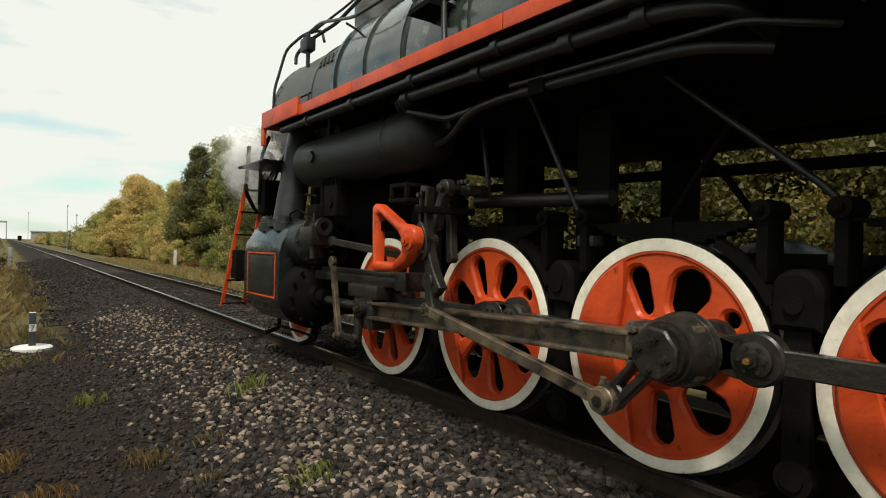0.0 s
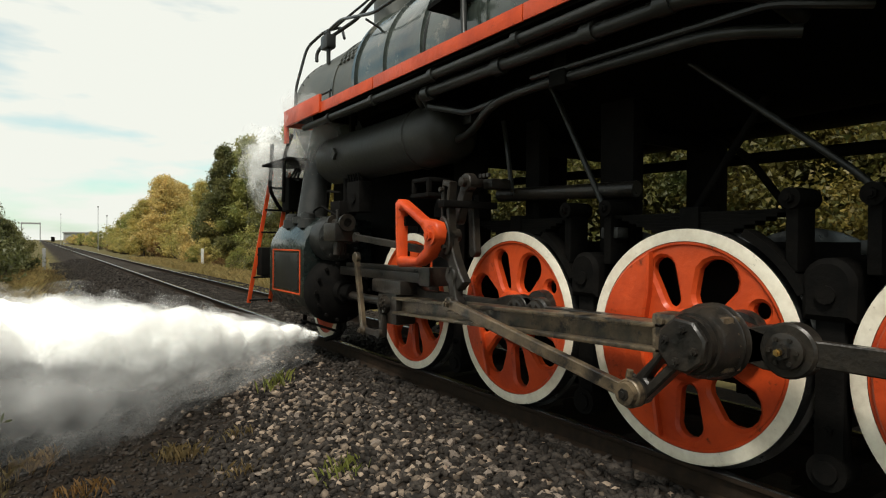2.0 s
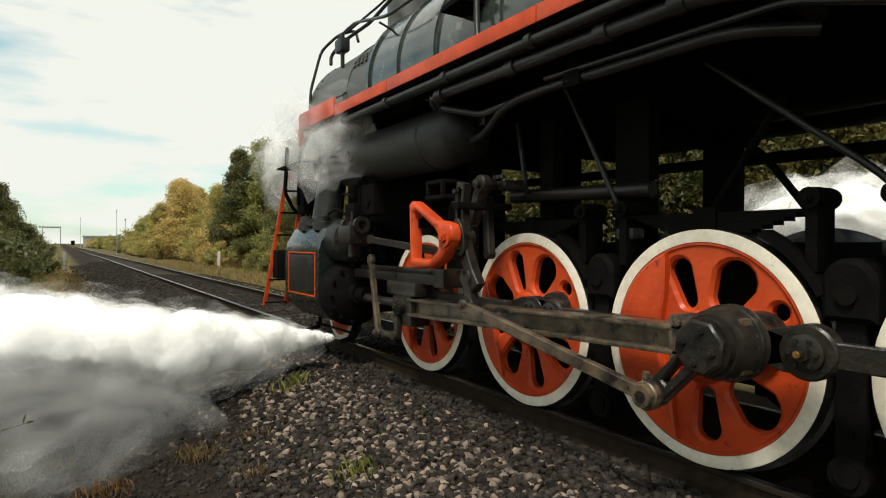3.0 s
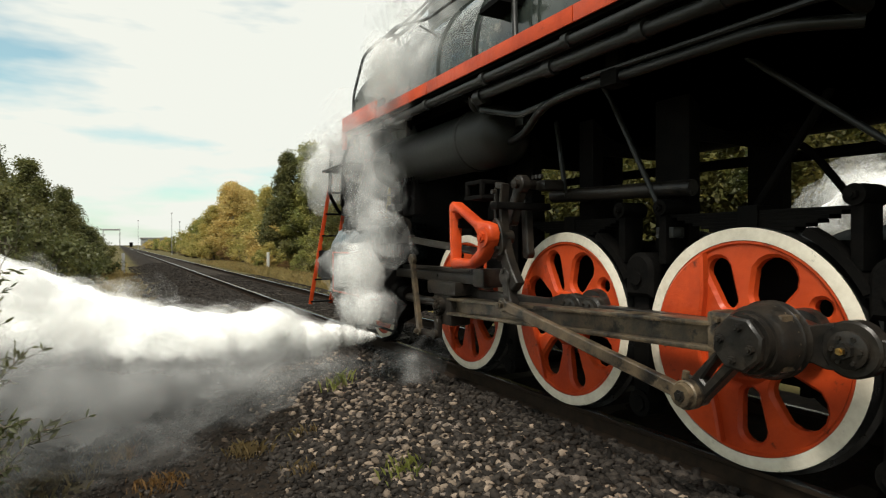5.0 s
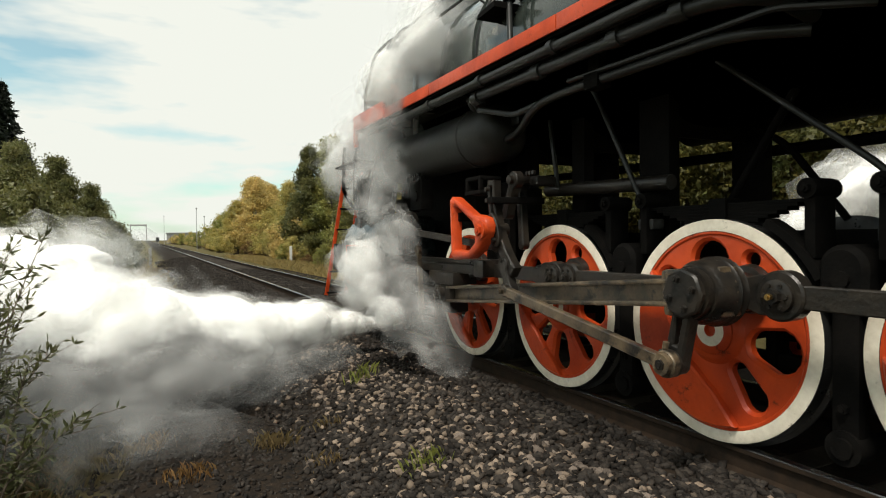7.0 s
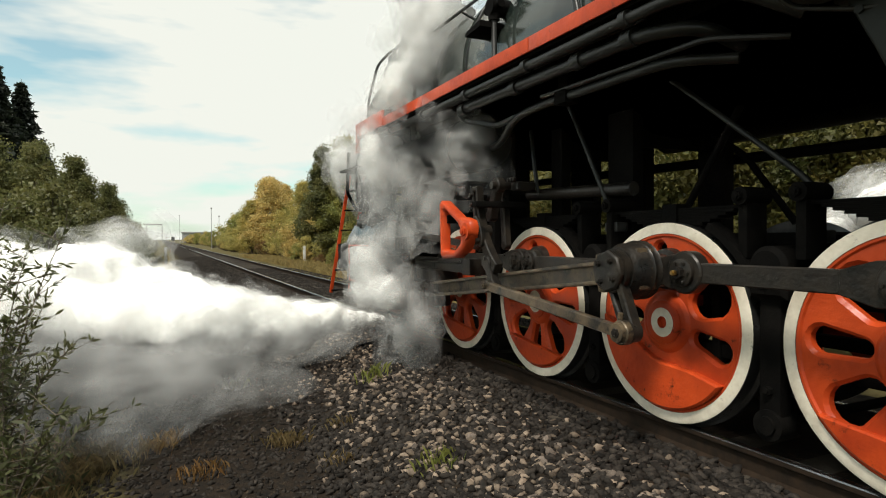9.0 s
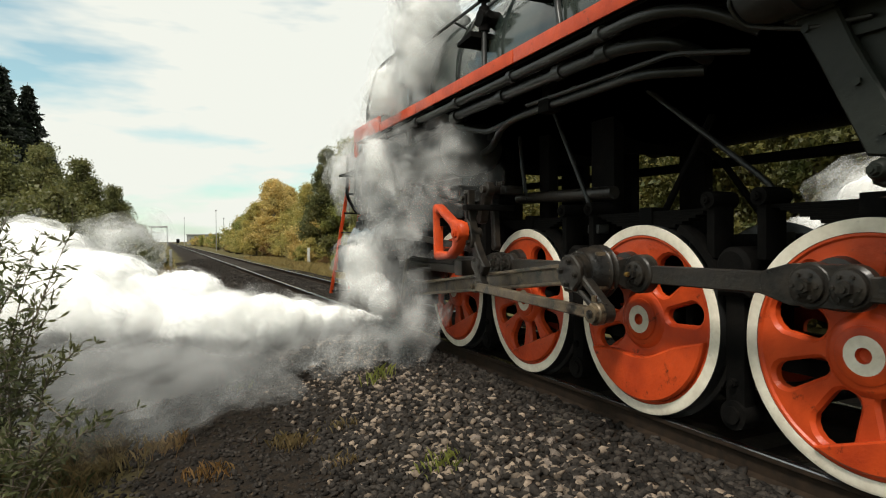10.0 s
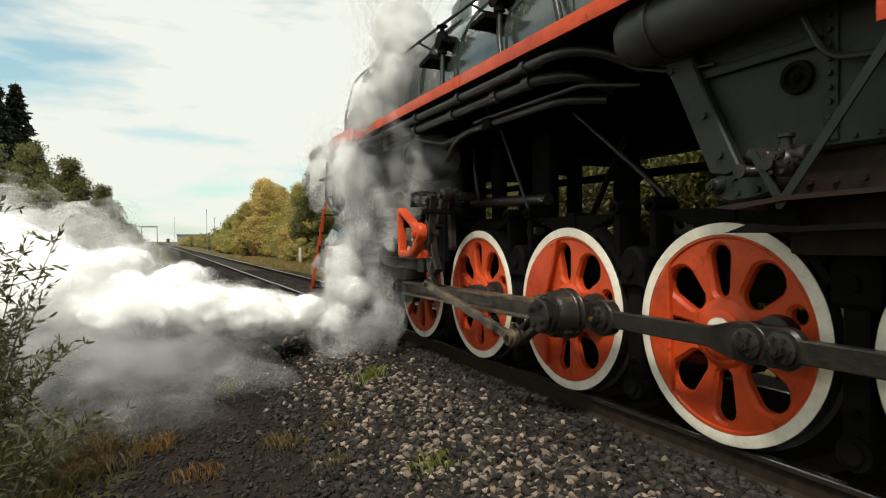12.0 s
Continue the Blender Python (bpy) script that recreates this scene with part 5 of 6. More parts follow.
# beyond the track
for x, y, m, sc, nm, lb in ((9.6, 74, birch, 1.0, "birch", "yellowing birch with a pale trunk"), (6.6, 66, birch, 1.02, "birch", "golden autumn birch beside the line"), (12.5, 75, birch, .88, "birch", "golden autumn birch beside the line"), (4.9, 68, maple, .75, "maple", "olive autumn tree beside the line"),
                            (7.6, 46, pine, .86, "pine", "tall dark green tree beside the line"), (9.3, 45, alder, .95, "alder", "green tree with thinning crown"), (10.4, 42, pine, .92, "pine", "tall dark green tree beside bushes"), (11.2, 38, alder, .9, "alder", "green tree turning yellow in autumn"), (12.6, 36, pine, 1.0, "pine", "dark tall tree behind the bushes"), (14, 33, maple, .95, "maple", "olive autumn tree beside the line"),
                            (15.5, 30, alder, .9, "alder", "green tree turning yellow in autumn"), (10.6, 50, alder, 1.08, "alder", "green tree turning yellow in autumn"), (13.2, 47, pine, 1.1, "pine", "tall dark green tree beside the line"), (12.0, 43, alder, 1.05, "alder", "green tree with thinning crown"), (7.3, 70, birch, 1.12, "birch", "golden autumn birch beside the line"), (9, 60, maple, .8, "maple", "olive autumn tree beside the line")):
    plant(nm, m, x, y, x * 1.7, sc, lb, "tree", "trees beyond the track")
rr = random.Random(21)
for k in range(95):
    y = 24 + 90 * rr.random() ** 1.5
    x = 5.0 + rr.random() * 5.5 + max(0, (40 - y) * .1)
    sc = rr.uniform(.65, 1.15) * (1.15 if x > 7 else .65)
    sc *= 1.0 + .75 * min(1, max(0, (y - 36) / 25))
    b = rr.choice([0, 0, 1, 1, 2, 3])
    plant("bush", bushes[b], x, y, rr.uniform(0, 6), sc, ("olive bush", "yellow autumn bush", "green bush", "rust-coloured low bush")[b] + " on the rough verge beyond the track", "bush", "bushes beyond the track")
for k in range(14):
    y = 110 + 14 * k
    plant("bush", bushes[k % 3], 6 + 3 * rr.random(), y, rr.uniform(0, 6), 1.5, "far autumn bush along the line", "bush", "bushes beyond the track")
# wood on the far side of the engine
for k in range(34):
    x, y = 7.8 + 2.2 * rr.random() + 2.4 * (k % 3), -4 + 1.05 * k
    m = (oak, oak, oak_yellow, oak)[k % 4]
    plant("broadleaf_tree", m, x, y, rr.uniform(0, 6), rr.uniform(.75, 1.0) * (1.4 if y < 20 else 1.0), "dense green tree with yellowing leaves" if m is oak else "yellow-green tree with dense low crown", "tree", "trees behind the locomotive")

# camera's side of the track
for x, y, m, sc in ((-12.4, 45, 0, 1.14), (-12.2, 36, 1, 1.36), (-11.5, 46, 1, 1.08), (-14.5, 40, 0, 1.35), (-13.6, 44, 1, 1.35)):
    plant("spruce", spruces[m], x, y, x * 2.1, sc, "tall dark green spruce beside the line", "spruce", "spruces beside the line")
for x, y, m, sc, nm, lb in ((-7.4, 26, young_tree, .56, "young_alder", "young green tree beside the path"), (-8.5, 24, young_tree, .56, "young_maple", "young olive tree beside the path"), (-9.4, 30, young_tree, .66, "young_alder", "young green tree beside the path"), (-6.6, 32, young_tree, .5, "young_alder", "slim young tree beside the path"), (-10.4, 26, young_tree, .58, "young_maple", "young olive tree beside the path"), (-7.9, 29, young_tree, .62, "young_alder", "young green tree beside the path"), (-9.2, 21, young_tree, .58, "young_maple", "young olive tree beside the path"), (-11.4, 30, young_tree, .72, "young_alder", "young green tree beside the path"), (-7.0, 37, young_tree, .62, "young_maple", "young olive tree beside the path")):
    plant(nm, m, x, y, x * 1.3, sc, lb, "tree", "young trees on the near side")
for x, y, b, sc in ((-6.5, 14, 2, 1.15), (-7.4, 16, 0, 1.25), (-6.4, 20, 2, 1.1), (-7.8, 12, 2, 1.2), (-8.6, 15, 0, 1.4), (-6.2, 25, 0, .95), (-5.9, 30, 2, .85), (-5.9, 36, 0, .8), (-6.2, 44, 1, .7), (-6.8, 50, 0, .9), (-7, 60, 2, 1), (-8, 75, 0, 1.2), (-8, 95, 2, 1.3), (-7.2, 9.5, 2, 1.0), (-5.6, 33, 2, 1.0), (-6.4, 40, 0, 1.25), (-6.6, 55, 2, 1.2), (-7.6, 67, 0, 1.4), (-9, 84, 2, 1.6), (-9.5, 120, 0, 2.0), (-10, 150, 2, 2.2)):
    plant("bush", verge_bushes[b], x, y, x * 3.1 + y, sc, "leafy green bush beside the cinder path", "bush", "bushes on the near side")


# ---- willow beside the camera ----
def willow(seed, stems, height, spread, leaf_len):
    r = random.Random(seed)
    bm, V, F = bmesh.new(), [], []
    for _ in range(stems):
        a = r.uniform(0, 6.283)
        tip = Vector((math.cos(a) * spread * r.uniform(.3, 1), math.sin(a) * spread * r.uniform(.3, 1), height * r.uniform(.45, 1)))
        mid = Vector((tip.x * .35, tip.y * .35, tip.z * .6))
        line = [Vector((0, 0, -.05)).lerp(mid, u).lerp(mid.lerp(tip, u), u) for u in [k / 9 for k in range(10)]]
        for k in range(9):
            rod(bm, line[k], line[k + 1], .012 * (1 - k / 10), .012 * (1 - (k + 1) / 10), 5)
        twigs = [(line[k], line[k + 1]) for k in range(4, 9)]
        for k in range(3, 9):
            for _ in range(2):
                d = Vector((r.gauss(0, 1), r.gauss(0, 1), r.uniform(.1, 1))).normalized() * r.uniform(.15, .38)
                rod(bm, line[k], line[k] + d, .004, .0015, 4)
                twigs.append((line[k], line[k] + d))
        for p, q in twigs:
            for _ in range(7):
                u = r.random()
                c = p.lerp(q, u)
                d = ((q - p).normalized() + Vector((r.gauss(0, .7), r.gauss(0, .7), r.gauss(0, .6)))).normalized()
                s = d.cross(Vector((r.gauss(0, 1), r.gauss(0, 1), r.gauss(0, 1)))).normalized()
                ln = leaf_len * r.uniform(.6, 1.25)
                e = c + d * ln
                n = d.cross(s) * ln * .05
                i = len(V)
                V += [c, c + d * ln * .35 + s * ln * .13 + n, c + d * ln * .7 + s * ln * .1 + n, e, c + d * ln * .7 - s * ln * .1 + n, c + d * ln * .35 - s * ln * .13 + n]
                F.append(tuple(range(i, i + 6)))
    return mesh_of(bm, "stem", BARK, 60), joined("foliage", V, F, LEAF_WILLOW)


for x, y, seed, n, h, sp in ((-5.55, 3.1, 61, 22, 2.15, .85), (-5.25, 2.4, 62, 9, 1.15, .75), (-6.2, 4.6, 63, 20, 2.5, 1.0), (-5.6, 5.6, 64, 9, 1.0, .6)):
    plant("willow_bush", willow(seed, n, h, sp, .075), x, y, 0, 1, "willow bush with narrow grey-green leaves beside the path", "bush", "willow bushes")


def grass_patch(name, places, blades, height, mat, seed, label):
    r = np.random.default_rng(seed)
    V, F = [], []
    for x, y, s in places:
        for _ in range(blades):
            bx, by = x + r.normal(0, s), y + r.normal(0, s)
            if abs(bx + 3.9) < .45 and abs(by - 9.7) < .6:
                continue
            z = ground_z(bx, by)
            h = height * r.uniform(.4, 1.2)
            a, l = r.uniform(0, 6.28), h * r.uniform(.2, .9)
            w = .0022 + .002 * r.random()
            dx, dy = math.cos(a), math.sin(a)
            i = len(V)
            V += [(bx - dy * w, by + dx * w, z - .01), (bx + dy * w, by - dx * w, z - .01), (bx + dx * l * .4 + dy * w, by + dy * l * .4 - dx * w, z + h * .65), (bx + dx * l, by + dy * l, z + h * .9)]
            F.append((i, i + 1, i + 2, i + 3))
    return tagged(new(name, joined(name, V, F, mat)), label, "grass", kind="stuff")


rg = np.random.default_rng(77)
grass_patch("grass", [(-4.7 - abs(rg.normal(0, 1.0)), rg.uniform(.8, 9), .12) for _ in range(220)], 60, .13, GRASS, 1, "dry mixed grass at the edge of the path")
grass_patch("grass", [(-5.0 - abs(rg.normal(0, .9)), rg.uniform(1.0, 5), .12) for _ in range(120)], 60, .12, LEAF_WILLOW, 2, "low green grass under the willow")
grass_patch("grass", [(-3.6 - abs(rg.normal(0, 1.2)), rg.uniform(8, 40), .2) for _ in range(200)], 40, .2, GRASS, 3, "dry grass beside the ballast")
grass_patch("grass", [(3.0 + abs(rg.normal(0, 1.6)), rg.uniform(12, 60), .3) for _ in range(500)], 40, .38, TALL_GRASS, 4, "tall dry grass beyond the track")
grass_patch("grass", [(-4.6 - abs(rg.normal(0, 1.2)), rg.uniform(13, 60), .3) for _ in range(420)], 40, .4, TALL_GRASS, 5, "tall dry grass on the bank of the near side")
for x, y, n, h, m, lb in ((-2.14, 4.2, 40, .17, LEAF_WEED, "small yellow-green weed in the ballast"), (-2.45, 1.75, 60, .11, LEAF_WEED, "low weed among pale stones"), (-3.32, 3.15, 110, .13, GRASS, "brown dry tuft on the path"), (-3.5, 5.6, 60, .13, LEAF_WEED, "small yellow-green tuft of weeds"), (-4.35, 3.6, 110, .14, LEAF_RUST, "rust-coloured low weeds on the path"), (-3.0, 2.5, 50, .1, GRASS, "thin dry tuft"), (-4.05, 2.7, 90, .1, LEAF_RUST, "rust-coloured low weeds on the path"), (-4.55, 4.9, 120, .13, GRASS, "brown dry tuft on the path"), (-4.75, 6.4, 90, .14, LEAF_RUST, "rust-coloured low weeds on the path"), (-2.75, 3.4, 40, .1, GRASS, "thin dry tuft among pale stones")):
    t = grass_patch("weed", [(x, y, .09)], n, h, m, int(n + x * 10 + 100), lb)
    t["category"] = "weed"

# ---- trackside things ----
mk = tagged(empty("marker_post", None, (-3.9, 9.9, ground_z(-3.9, 9.9))), "small dark and white banded marker post on a white disc", "marker post")
part("base", lathe(bmesh.new(), [(-.05, .3), (.03, .3), (.05, .27), (.06, 0)], "z", 28), CONCRETE, mk)
bm = box(bmesh.new(), -.05, .05, -.04, .04, .05, .62, .008)
for f in bm.faces:
    f.material_index = 1 if .16 < f.calc_center_median().z < .6 else 0
part("post", bm, [CONCRETE, DARK_BAND], mk)
part("band", box(bmesh.new(), -.052, .052, -.045, -.04, .3, .42), CONCRETE, mk)
text = bpy.data.curves.new("digit", "FONT")
text.body, text.size, text.extrude, text.align_x = "7", .13, .002, "CENTER"
holder = bpy.data.objects.new("digit", text)
digit = new("digit", bpy.data.meshes.new_from_object(holder))
bpy.data.objects.remove(holder)
digit.data.materials.clear()
digit.data.materials.append(DARK_BAND)
digit.parent, digit.location, digit.rotation_euler = mk, (0, -.048, .315), (radians(90), 0, 0)
for x, y in ((5.41, 43), (-4.05, 40)):
    p = tagged(empty("track_post", None, (x, y, ground_z(x, y))), "short pale concrete post beside the track", "post")
    part("post", box(bmesh.new(), -.09, .09, -.07, .07, -.1, 1.35, .02), CONCRETE if x > 0 else GREY_POLE, p)
g = tagged(empty("catenary_gantry", None, (-7, 300, -.5)), "distant grey steel gantry over the line", "gantry")
for x in (-3.2, 3.2):
    part("mast", box(bmesh.new(), x - .18, x + .18, -.15, .15, 0, 9, .03), GREY_POLE, g)
part("beam", box(bmesh.new(), -3.4, 3.4, -.2, .2, 8.2, 8.9, .03), GREY_POLE, g)
for x, y, h in ((.9, 200, 9), (4.4, 120, 7.6), (5.6, 118, 6)):
    p = tagged(empty("signal_mast", None, (x, y, -.5)), "thin grey mast far down the line", "mast")
    part("mast", rod(bmesh.new(), (0, 0, 0), (0, 0, h), .06, .045, 8), GREY_POLE, p)
    part("head", box(bmesh.new(), -.12, .12, -.1, .1, h, h + .25, .02), GREY_POLE, p)
st = tagged(empty("distant_building", None, (5.5, 330, -.5)), "pale low building far down the line", "building")
part("wall", box(bmesh.new(), 0, 14, 0, 8, 0, 5, .02), GREY_POLE, st)
part("roof", box(bmesh.new(), -.4, 14.4, -.4, 8.4, 5, 5.5, .02), GREY_POLE, st)
for k in range(4):
    part("window", box(bmesh.new(), 1.5 + 3.2 * k, 3 + 3.2 * k, -.05, .02, 1.6, 3.4, .01), DARK_BAND, st)
dl = tagged(empty("distant_locomotive", None, (6, 620, -.5)), "dark distant engine standing on the line", "locomotive")
part("body", box(bmesh.new(), -1.4, 1.4, 0, 12, 1, 4.2, .2), SOOT, dl)
part("bogie", box(bmesh.new(), -1.2, 1.2, 1, 11, 0, 1, .05), SOOT, dl)


# ---- steam ----
def puff(name, seed, rad, stretch, shells, core=True, rough=1.0):
    """A steam clump about its middle: a billowing core inside ever larger, thinner and more ragged veils. shells: (size, material) pairs."""
    off, st = Vector((seed * 1.7, seed * .31, 0)), Vector(stretch)
    top = None
    for n, (size, mat) in enumerate(([(1.0, STEAM)] if core else [(.2, MIST)]) + list(shells)):
        bm = bmesh.new()
        o2 = off + Vector((0, 0, .35 * n))
        wild = rough * (1.0 if n == 0 and core else 1.45)
        for v in bmesh.ops.create_icosphere(bm, subdivisions=4 if n < 2 else 3, radius=1)["verts"]:
            p = v.co.copy()
            q = Vector((p.x * st.x, p.y * st.y, p.z * st.z)) * rad
            k = 1 + wild * (.30 * noise.noise(q / rad * 1.3 + o2) + .15 * noise.noise(q / rad * 3.1 + o2) + .05 * noise.noise(q / rad * 7 + o2))
            v.co = q * (size * k)
        for f in bm.faces:
            f.smooth = True
        me = bpy.data.meshes.new("steam")
        bm.to_mesh(me)
        bm.free()
        me.materials.append(mat)
        ob = new(name if top is None else "veil", me)
        if top is None:
            top = ob
        else:
            ob.parent = top
    return top


steam_things = []


def steam(ob, label, rows):
    tagged(ob, label, "steam", "steam")
    steam_things.append((ob, rows))
    return ob


def steam_rows(home, start, seed, drift=.06, spin=10, source=(-1.35, 4.85, -3.2), follow=1.0, spell=.5, rise=(0, 0, 0)):
    """Waits at its source inside the engine or under the ballast, comes out at start, then rolls and drifts slowly about its place; it goes along with the engine."""
    r = random.Random(seed)
    ph = [r.uniform(0, 6.28) for _ in range(6)]
    rows = []
    for t in sorted({0.0, 12.0, round(max(.02, start), 2), *[round(start + spell * k / 4, 2) for k in range(1, 5)], *[round(start + spell + .35 * k, 2) for k in range(1, 40)]}):
        if t > 12 or t < 0:
            continue
        k = min(1, max(0, (t - start) / spell)) if start >= 0 else 1
        k = k * k * (3 - 2 * k)
        sway = Vector((math.sin(1.9 * t + ph[0]) * drift, math.sin(1.5 * t + ph[1]) * drift, math.sin(2.3 * t + ph[2]) * drift * .8))
        p = (Vector(source) + Vector((0, way(t), 0))).lerp(Vector(home) + sway + Vector(rise) * (max(0, t - start) / 12) + Vector((0, way(t) * follow, 0)), k)
        rows.append((t, pose(*p, spin * math.sin(.9 * t + ph[3]), spin * 2.2 * math.sin(.8 * t + ph[4]), spin * math.sin(.7 * t + ph[5]))))
    return rows


SOFT = [(1.03, STEAM_EDGE), (1.07, STEAM_EDGE), (1.12, STEAM_EDGE), (1.18, STEAM_VEIL), (1.25, STEAM_FAINT), (1.34, STEAM_FAINT)]
CURL = [(.35 + .14 * k, CURL_MIST) for k in range(7)]
LOW = [(.35 + .14 * k, LOW_MIST) for k in range(7)]
THIN = [(.35, MIST), (.5, MIST), (.64, MIST), (.78, MIST), (.92, MIST), (1.06, MIST), (1.2, MIST)]

# the jet from the near cylinder: small clumps at the cock, growing outwards (x, z, radius)
JET = [(-1.46, .22, .055), (-1.6, .23, .085), (-1.78, .24, .12), (-2.0, .25, .16), (-2.26, .26, .21), (-2.56, .25, .27), (-2.9, .23, .34), (-3.3, .21, .41), (-3.75, .2, .47), (-4.25, .22, .53), (-4.8, .26, .6), (-5.4, .31, .67), (-6.1, .37, .74), (-6.9, .42, .81), (-7.8, .47, .87)]
for k, (x, z, rad) in enumerate(JET):
    u = k / (len(JET) - 1)
    ob = puff("steam_clump", 300 + k, rad, (1.55, 1.0, 1.0), SOFT, True, .4 + .35 * u)
    steam(ob, "dense white steam blown from the cylinder cocks", steam_rows((x, 4.85 + .1 * u, z), .06 + .04 * k, 400 + k, .01 + .06 * u, 5 + 5 * u, (x + .4, 4.85, -1.6 - rad), spell=.2))
for k in range(9):
    u = k / 8
    rad = .34 + .5 * u
    ob = puff("steam_wisp", 500 + k, rad, (1.5, 1.0, .6), LOW, False, 1.1)
    steam(ob, "thin steam trailing under the jet", steam_rows((-2.3 - 4.4 * u, 4.5 - .6 * u, .03 - .12 * u), .38 + .06 * k, 540 + k, .08, 10))

# the cloud that the jet builds up at its outer end: (x, y, z, radius, start)
for k, (x, y, z, rad, start) in enumerate(((-4.7, 5.3, .62, .42, 3.2), (-5.4, 5.5, .8, .5, 3.6), (-6.2, 6.0, .9, .6, 4.2), (-5.0, 5.6, .95, .4, 7.4), (-5.9, 6.2, 1.15, .5, 8.0), (-4.1, 5.3, .66, .34, 7.8), (-6.7, 6.8, 1.35, .55, 10.3), (-3.5, 5.2, .58, .26, 10.6), (-1.95, 4.3, .2, .22, 9.4), (-2.4, 4.35, .24, .3, 9.6), (-3.0, 4.4, .3, .38, 9.8), (-3.7, 4.5, .36, .42, 10.0))):
    ob = puff("steam_clump", 900 + k, rad, (1.35, 1.0, .8), SOFT, True, 1.0)
    steam(ob, "white steam cloud rolling over the verge", steam_rows((x, y, z), start, 940 + k, .07, 9, (x - 1.5, 4.9, .3) if x < -3.6 else (-2.6, 4.85, -.9), 1.0, 1.4))
for k, (x, y, z, rad, start) in enumerate(((-5.6, 6.6, 1.5, .6, 9.6), (-6.8, 7.6, 1.9, .8, 10.4), (-6.2, 7.2, 1.7, .7, 10.8), (-5.0, 6.0, 1.3, .5, 4.4))):
    ob = puff("steam_wisp", 960 + k, rad, (1.4, 1.0, .8), THIN, False, 1.3)
    steam(ob, "thin steam drifting up over the bushes", steam_rows((x, y, z), start, 980 + k, .1, 9, (x - 2.5, 5.5, .3), 1.0, 1.6))

for k, (x, y, z, rad, start) in enumerate(((-4.3, 3.9, -.05, .6, 1.0), (-5.0, 3.6, .0, .7, 1.2), (-4.6, 3.1, -.2, .6, 1.6), (-5.6, 3.4, .05, .75, 1.7), (-3.6, 4.0, -.1, .5, 1.4))):
    ob = puff("steam_wisp", 1000 + k, rad, (1.4, 1.1, .6), LOW, False, 1.2)
    steam(ob, "thin steam spreading low over the cinders", steam_rows((x, y, z), start, 1020 + k, .09, 9, (x - 1.0, 4.6, -1.6), .6, 1.0))

BOX = (0, 5.6, 3.4)       # inside the smokebox
UNDER = (-.3, 4.2, -3.0)
# dense puffs: place, radius, start, source
for k, (home, rad, start, src, st) in enumerate((((-1.25, 7.2, 2.75), .29, -1, BOX, (1, 1.2, 1)), ((-1.0, 7.7, 2.62), .38, -1, BOX, (1, 1, 1)), ((-1.98, 4.2, 1.12), .24, 4.0, UNDER, (1, 1, 1.1)), ((-2.0, 4.05, .8), .2, 4.2, UNDER, (1, 1.2, 1)), ((-1.95, 3.65, .72), .15, 6.2, UNDER, (1, 1.4, 1)),
                                                 ((-1.98, 3.8, 2.35), .13, 7.4, BOX, (1, 1, 2.2)), ((-1.7, 4.1, 3.3), .2, 4.0, BOX, (1, 1, 1.5)), ((-1.2, 4.2, 3.8), .28, 4.4, BOX, (1, 1, 1.4)), ((-1.0, 4.3, 4.25), .36, 7.8, BOX, (1, 1, 1.3)), ((-.9, 4.6, 4.8), .4, 8.0, BOX, (1, 1.2, 1.3)))):
    ob = puff("steam_puff", 600 + k, rad * .82, st, [(.5, STEAM_EDGE), (.68, STEAM_EDGE), (.86, STEAM_EDGE), (1.02, STEAM_EDGE), (1.18, STEAM_EDGE), (1.34, STEAM_EDGE), (1.5, STEAM_VEIL), (1.7, STEAM_VEIL), (1.95, STEAM_FAINT)], False, 1.35)
    steam(ob, "white billowing steam beside the engine front", steam_rows((home[0], home[1] - (.25 if start > 0 else 0), home[2]), start, 640 + k, .05, 10, src, .86 if start > 0 else 1.0, .9))
# thin wisps along the engine's side
for k, (home, rad, start, src) in enumerate((((-1.4, 6.2, 2.7), .3, -1, BOX), ((-1.7, 5.3, 2.75), .38, 1.2, BOX), ((-1.7, 4.5, 2.6), .42, 1.9, BOX), ((-1.7, 4.5, 2.15), .36, 2.8, BOX), ((-1.75, 4.1, 1.5), .34, 3.2, BOX), ((-1.8, 4.0, 2.2), .4, 7.6, BOX),
                                             ((-1.6, 4.2, .7), .4, 4.2, UNDER), ((-1.3, 4.2, 3.5), .5, 3.6, BOX), ((-1.1, 4.4, 4.1), .5, 3.9, BOX), ((-1.55, 3.5, 1.7), .36, 8.0, BOX), ((-1.6, 3.6, .5), .4, 5.6, UNDER), ((-1.3, 3.0, 2.3), .45, 6.6, BOX), ((-1.75, 3.8, .25), .35, 7.6, UNDER), ((-2.2, 3.9, .1), .4, 8.4, UNDER))):
    ob = puff("steam_wisp", 700 + k, rad, (.8, 1, 1.25), CURL, False, 1.3)
    steam(ob, "thin grey steam curling along the engine", steam_rows((home[0], home[1] - .25, home[2]), start, 740 + k, .08, 14, src, .86, 1.2))
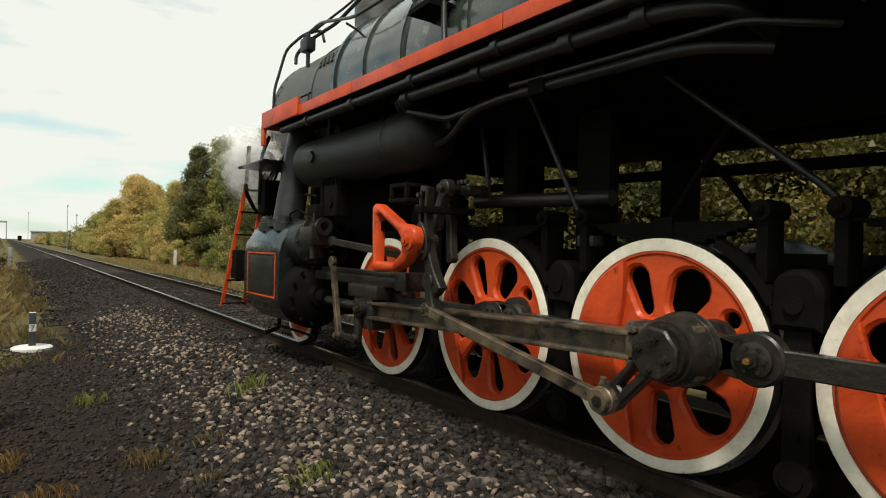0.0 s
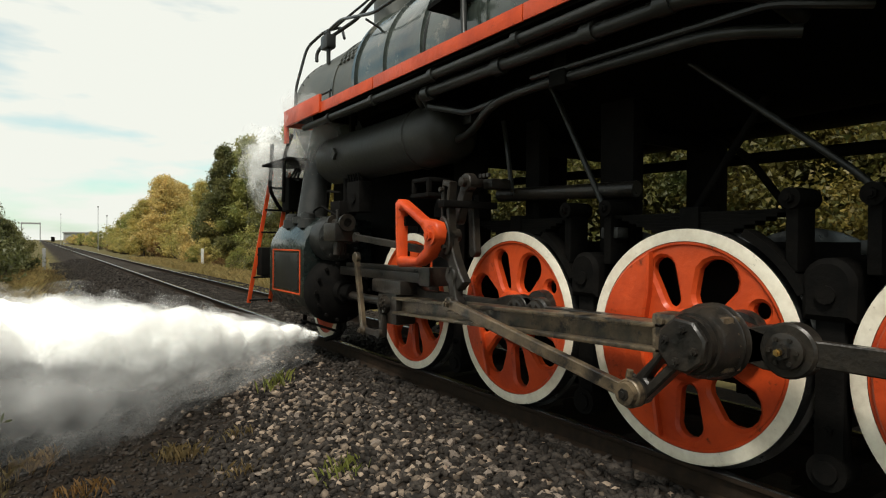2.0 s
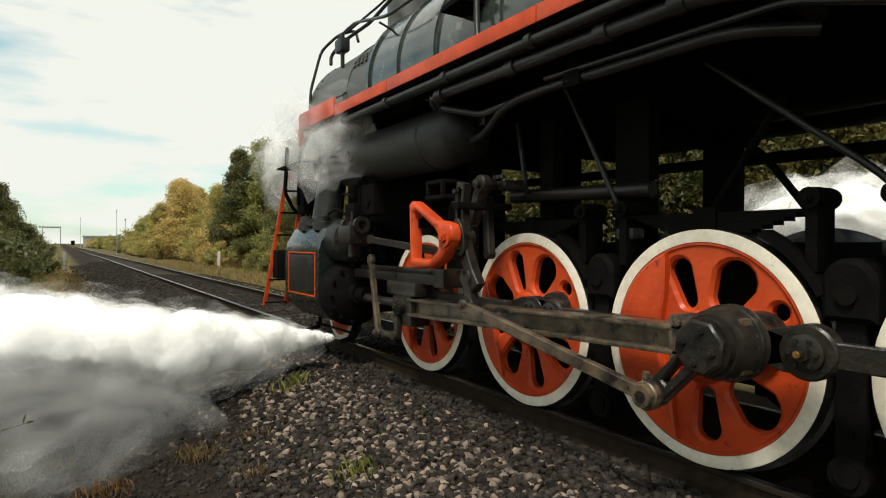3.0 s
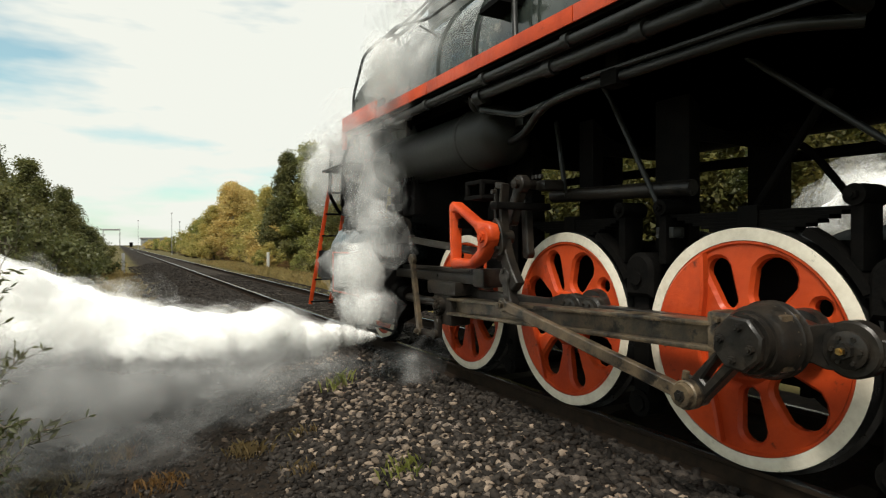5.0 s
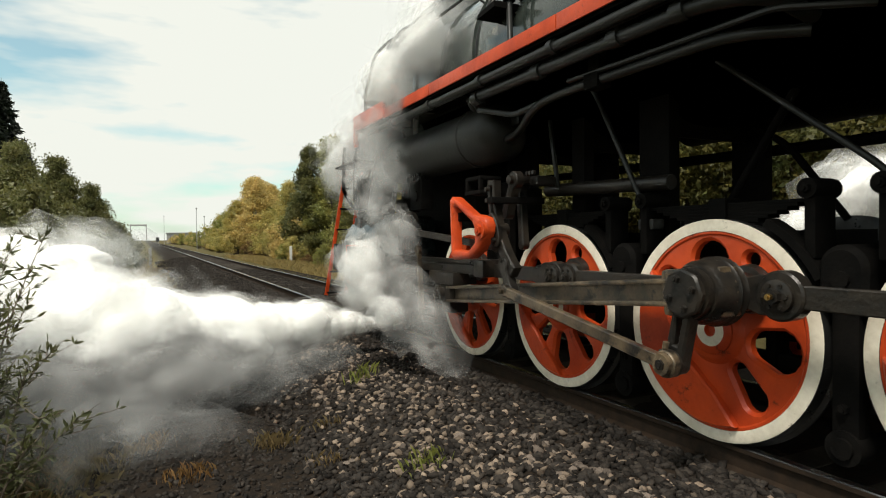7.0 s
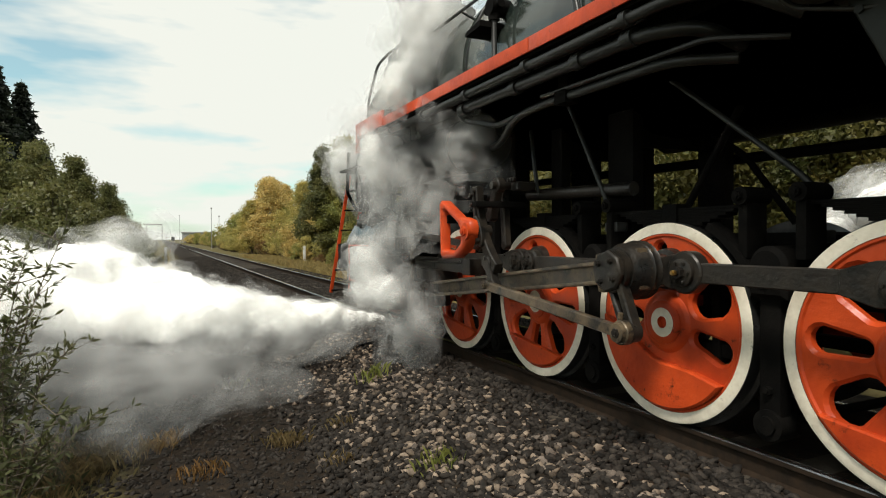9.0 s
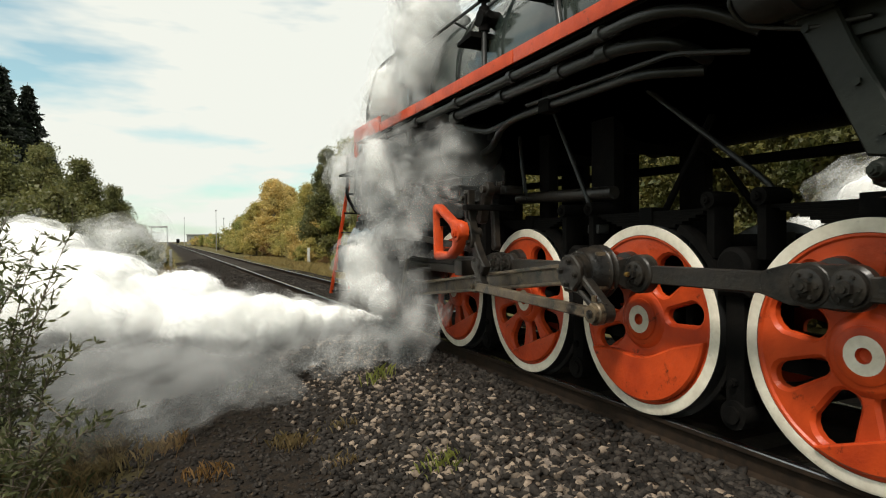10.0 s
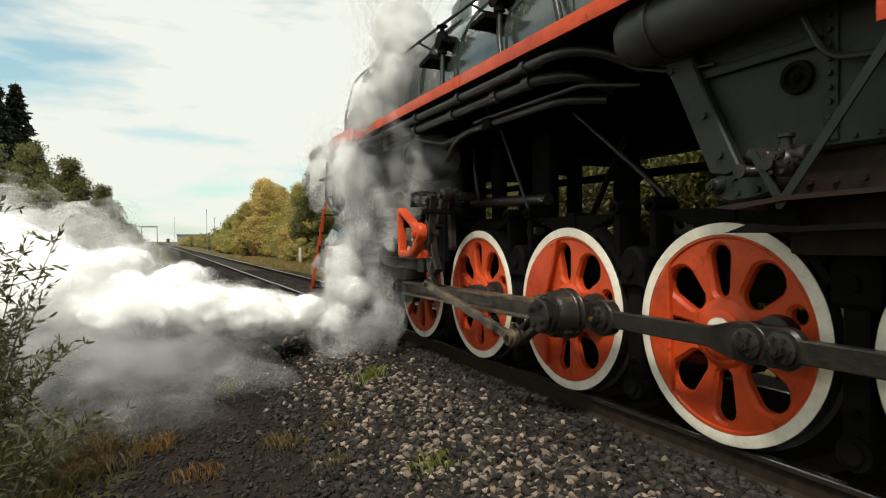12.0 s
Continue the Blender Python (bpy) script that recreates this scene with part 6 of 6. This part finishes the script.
# steam from the far cylinder, drifting behind the engine
for k, (home, rad, start) in enumerate((((3.6, 1.0, 1.75), .5, 1.75), ((4.2, 1.9, 1.75), .55, 1.9), ((3.8, .0, 1.3), .6, 2.1), ((4.6, 3.0, 1.25), .5, 2.4), ((4.4, .4, 2.1), .4, 2.3))):
    ob = puff("steam_clump", 800 + k, rad * .8, (1, 1.4, .9), [(1.08, STEAM_EDGE), (1.16, STEAM_EDGE), (1.26, STEAM_EDGE), (1.38, STEAM_VEIL), (1.52, STEAM_VEIL), (1.7, STEAM_VEIL)], True, 1.3)
    steam(ob, "white steam drifting beyond the locomotive", steam_rows(home, start, 840 + k, .1, 10, (home[0], -6.5 - .4 * k, .9), .2, .8))


def motions():
    """Engine, wheels, rods, valve gear and steam."""
    walk(loco, [(t, pose(0, way(t), 0)) for t in MOVES])
    for w, y in zip(wheels, AXLES):
        walk(w, [(t, pose(-.81, y, R, -math.degrees(crank(t)))) for t in MOVES])
    for w, y in zip(far_wheels, AXLES):
        walk(w, [(t, pose(.81, y, R, math.degrees(crank(t)) + 90, 0, 180)) for t in MOVES])
    walk(lead, [(t, pose(-.81, 5.85, .45, -math.degrees(way(t) / .45))) for t in MOVES])
    for ob, y in side_rods:
        walk(ob, [(t, pose(0, y - CR * math.cos(crank(t)), R + CR * math.sin(crank(t)))) for t in MOVES])
    rods, heads, links, eccs, levers = [], [], [], [], []
    for t in MOVES:
        th = crank(t)
        py, pz = -CR * math.cos(th), R + CR * math.sin(th)
        cy = py + math.sqrt(ML ** 2 - (pz - R) ** 2)
        rods.append((t, pose(0, cy, R, math.degrees(math.atan2(R - pz, cy - py)))))
        heads.append((t, pose(0, cy, R)))
        # foot of the link: meets the eccentric rod's reach about the trunnion
        e = rc_pos(th)
        d = e - LP
        c = max(-1, min(1, (LF ** 2 + d.length ** 2 - EL ** 2) / (2 * LF * d.length)))
        a = math.atan2(d.y, d.x) + math.acos(c)
        foot = LP + LF * Vector((math.cos(a), math.sin(a)))
        links.append((t, pose(0, LP.x, LP.y, math.degrees(a) + 90)))
        eccs.append((t, pose(0, e.x, e.y, math.degrees(math.atan2(foot.y - e.y, foot.x - e.x)))))
        low = Vector((cy + .34, R - .3))
        top = Vector((3.72, 1.3))
        levers.append((t, pose(0, low.x + .8 * (top - low).normalized().x, low.y + .8 * (top - low).normalized().y, math.degrees(math.atan2(low.x - top.x, top.y - low.y)) * 1.0)))
    walk(main_rod, rods), walk(crosshead, heads), walk(link, links), walk(ecc_rod, eccs), walk(combo, levers)
    for ob, rows in steam_things:
        walk(ob, rows)


motions()
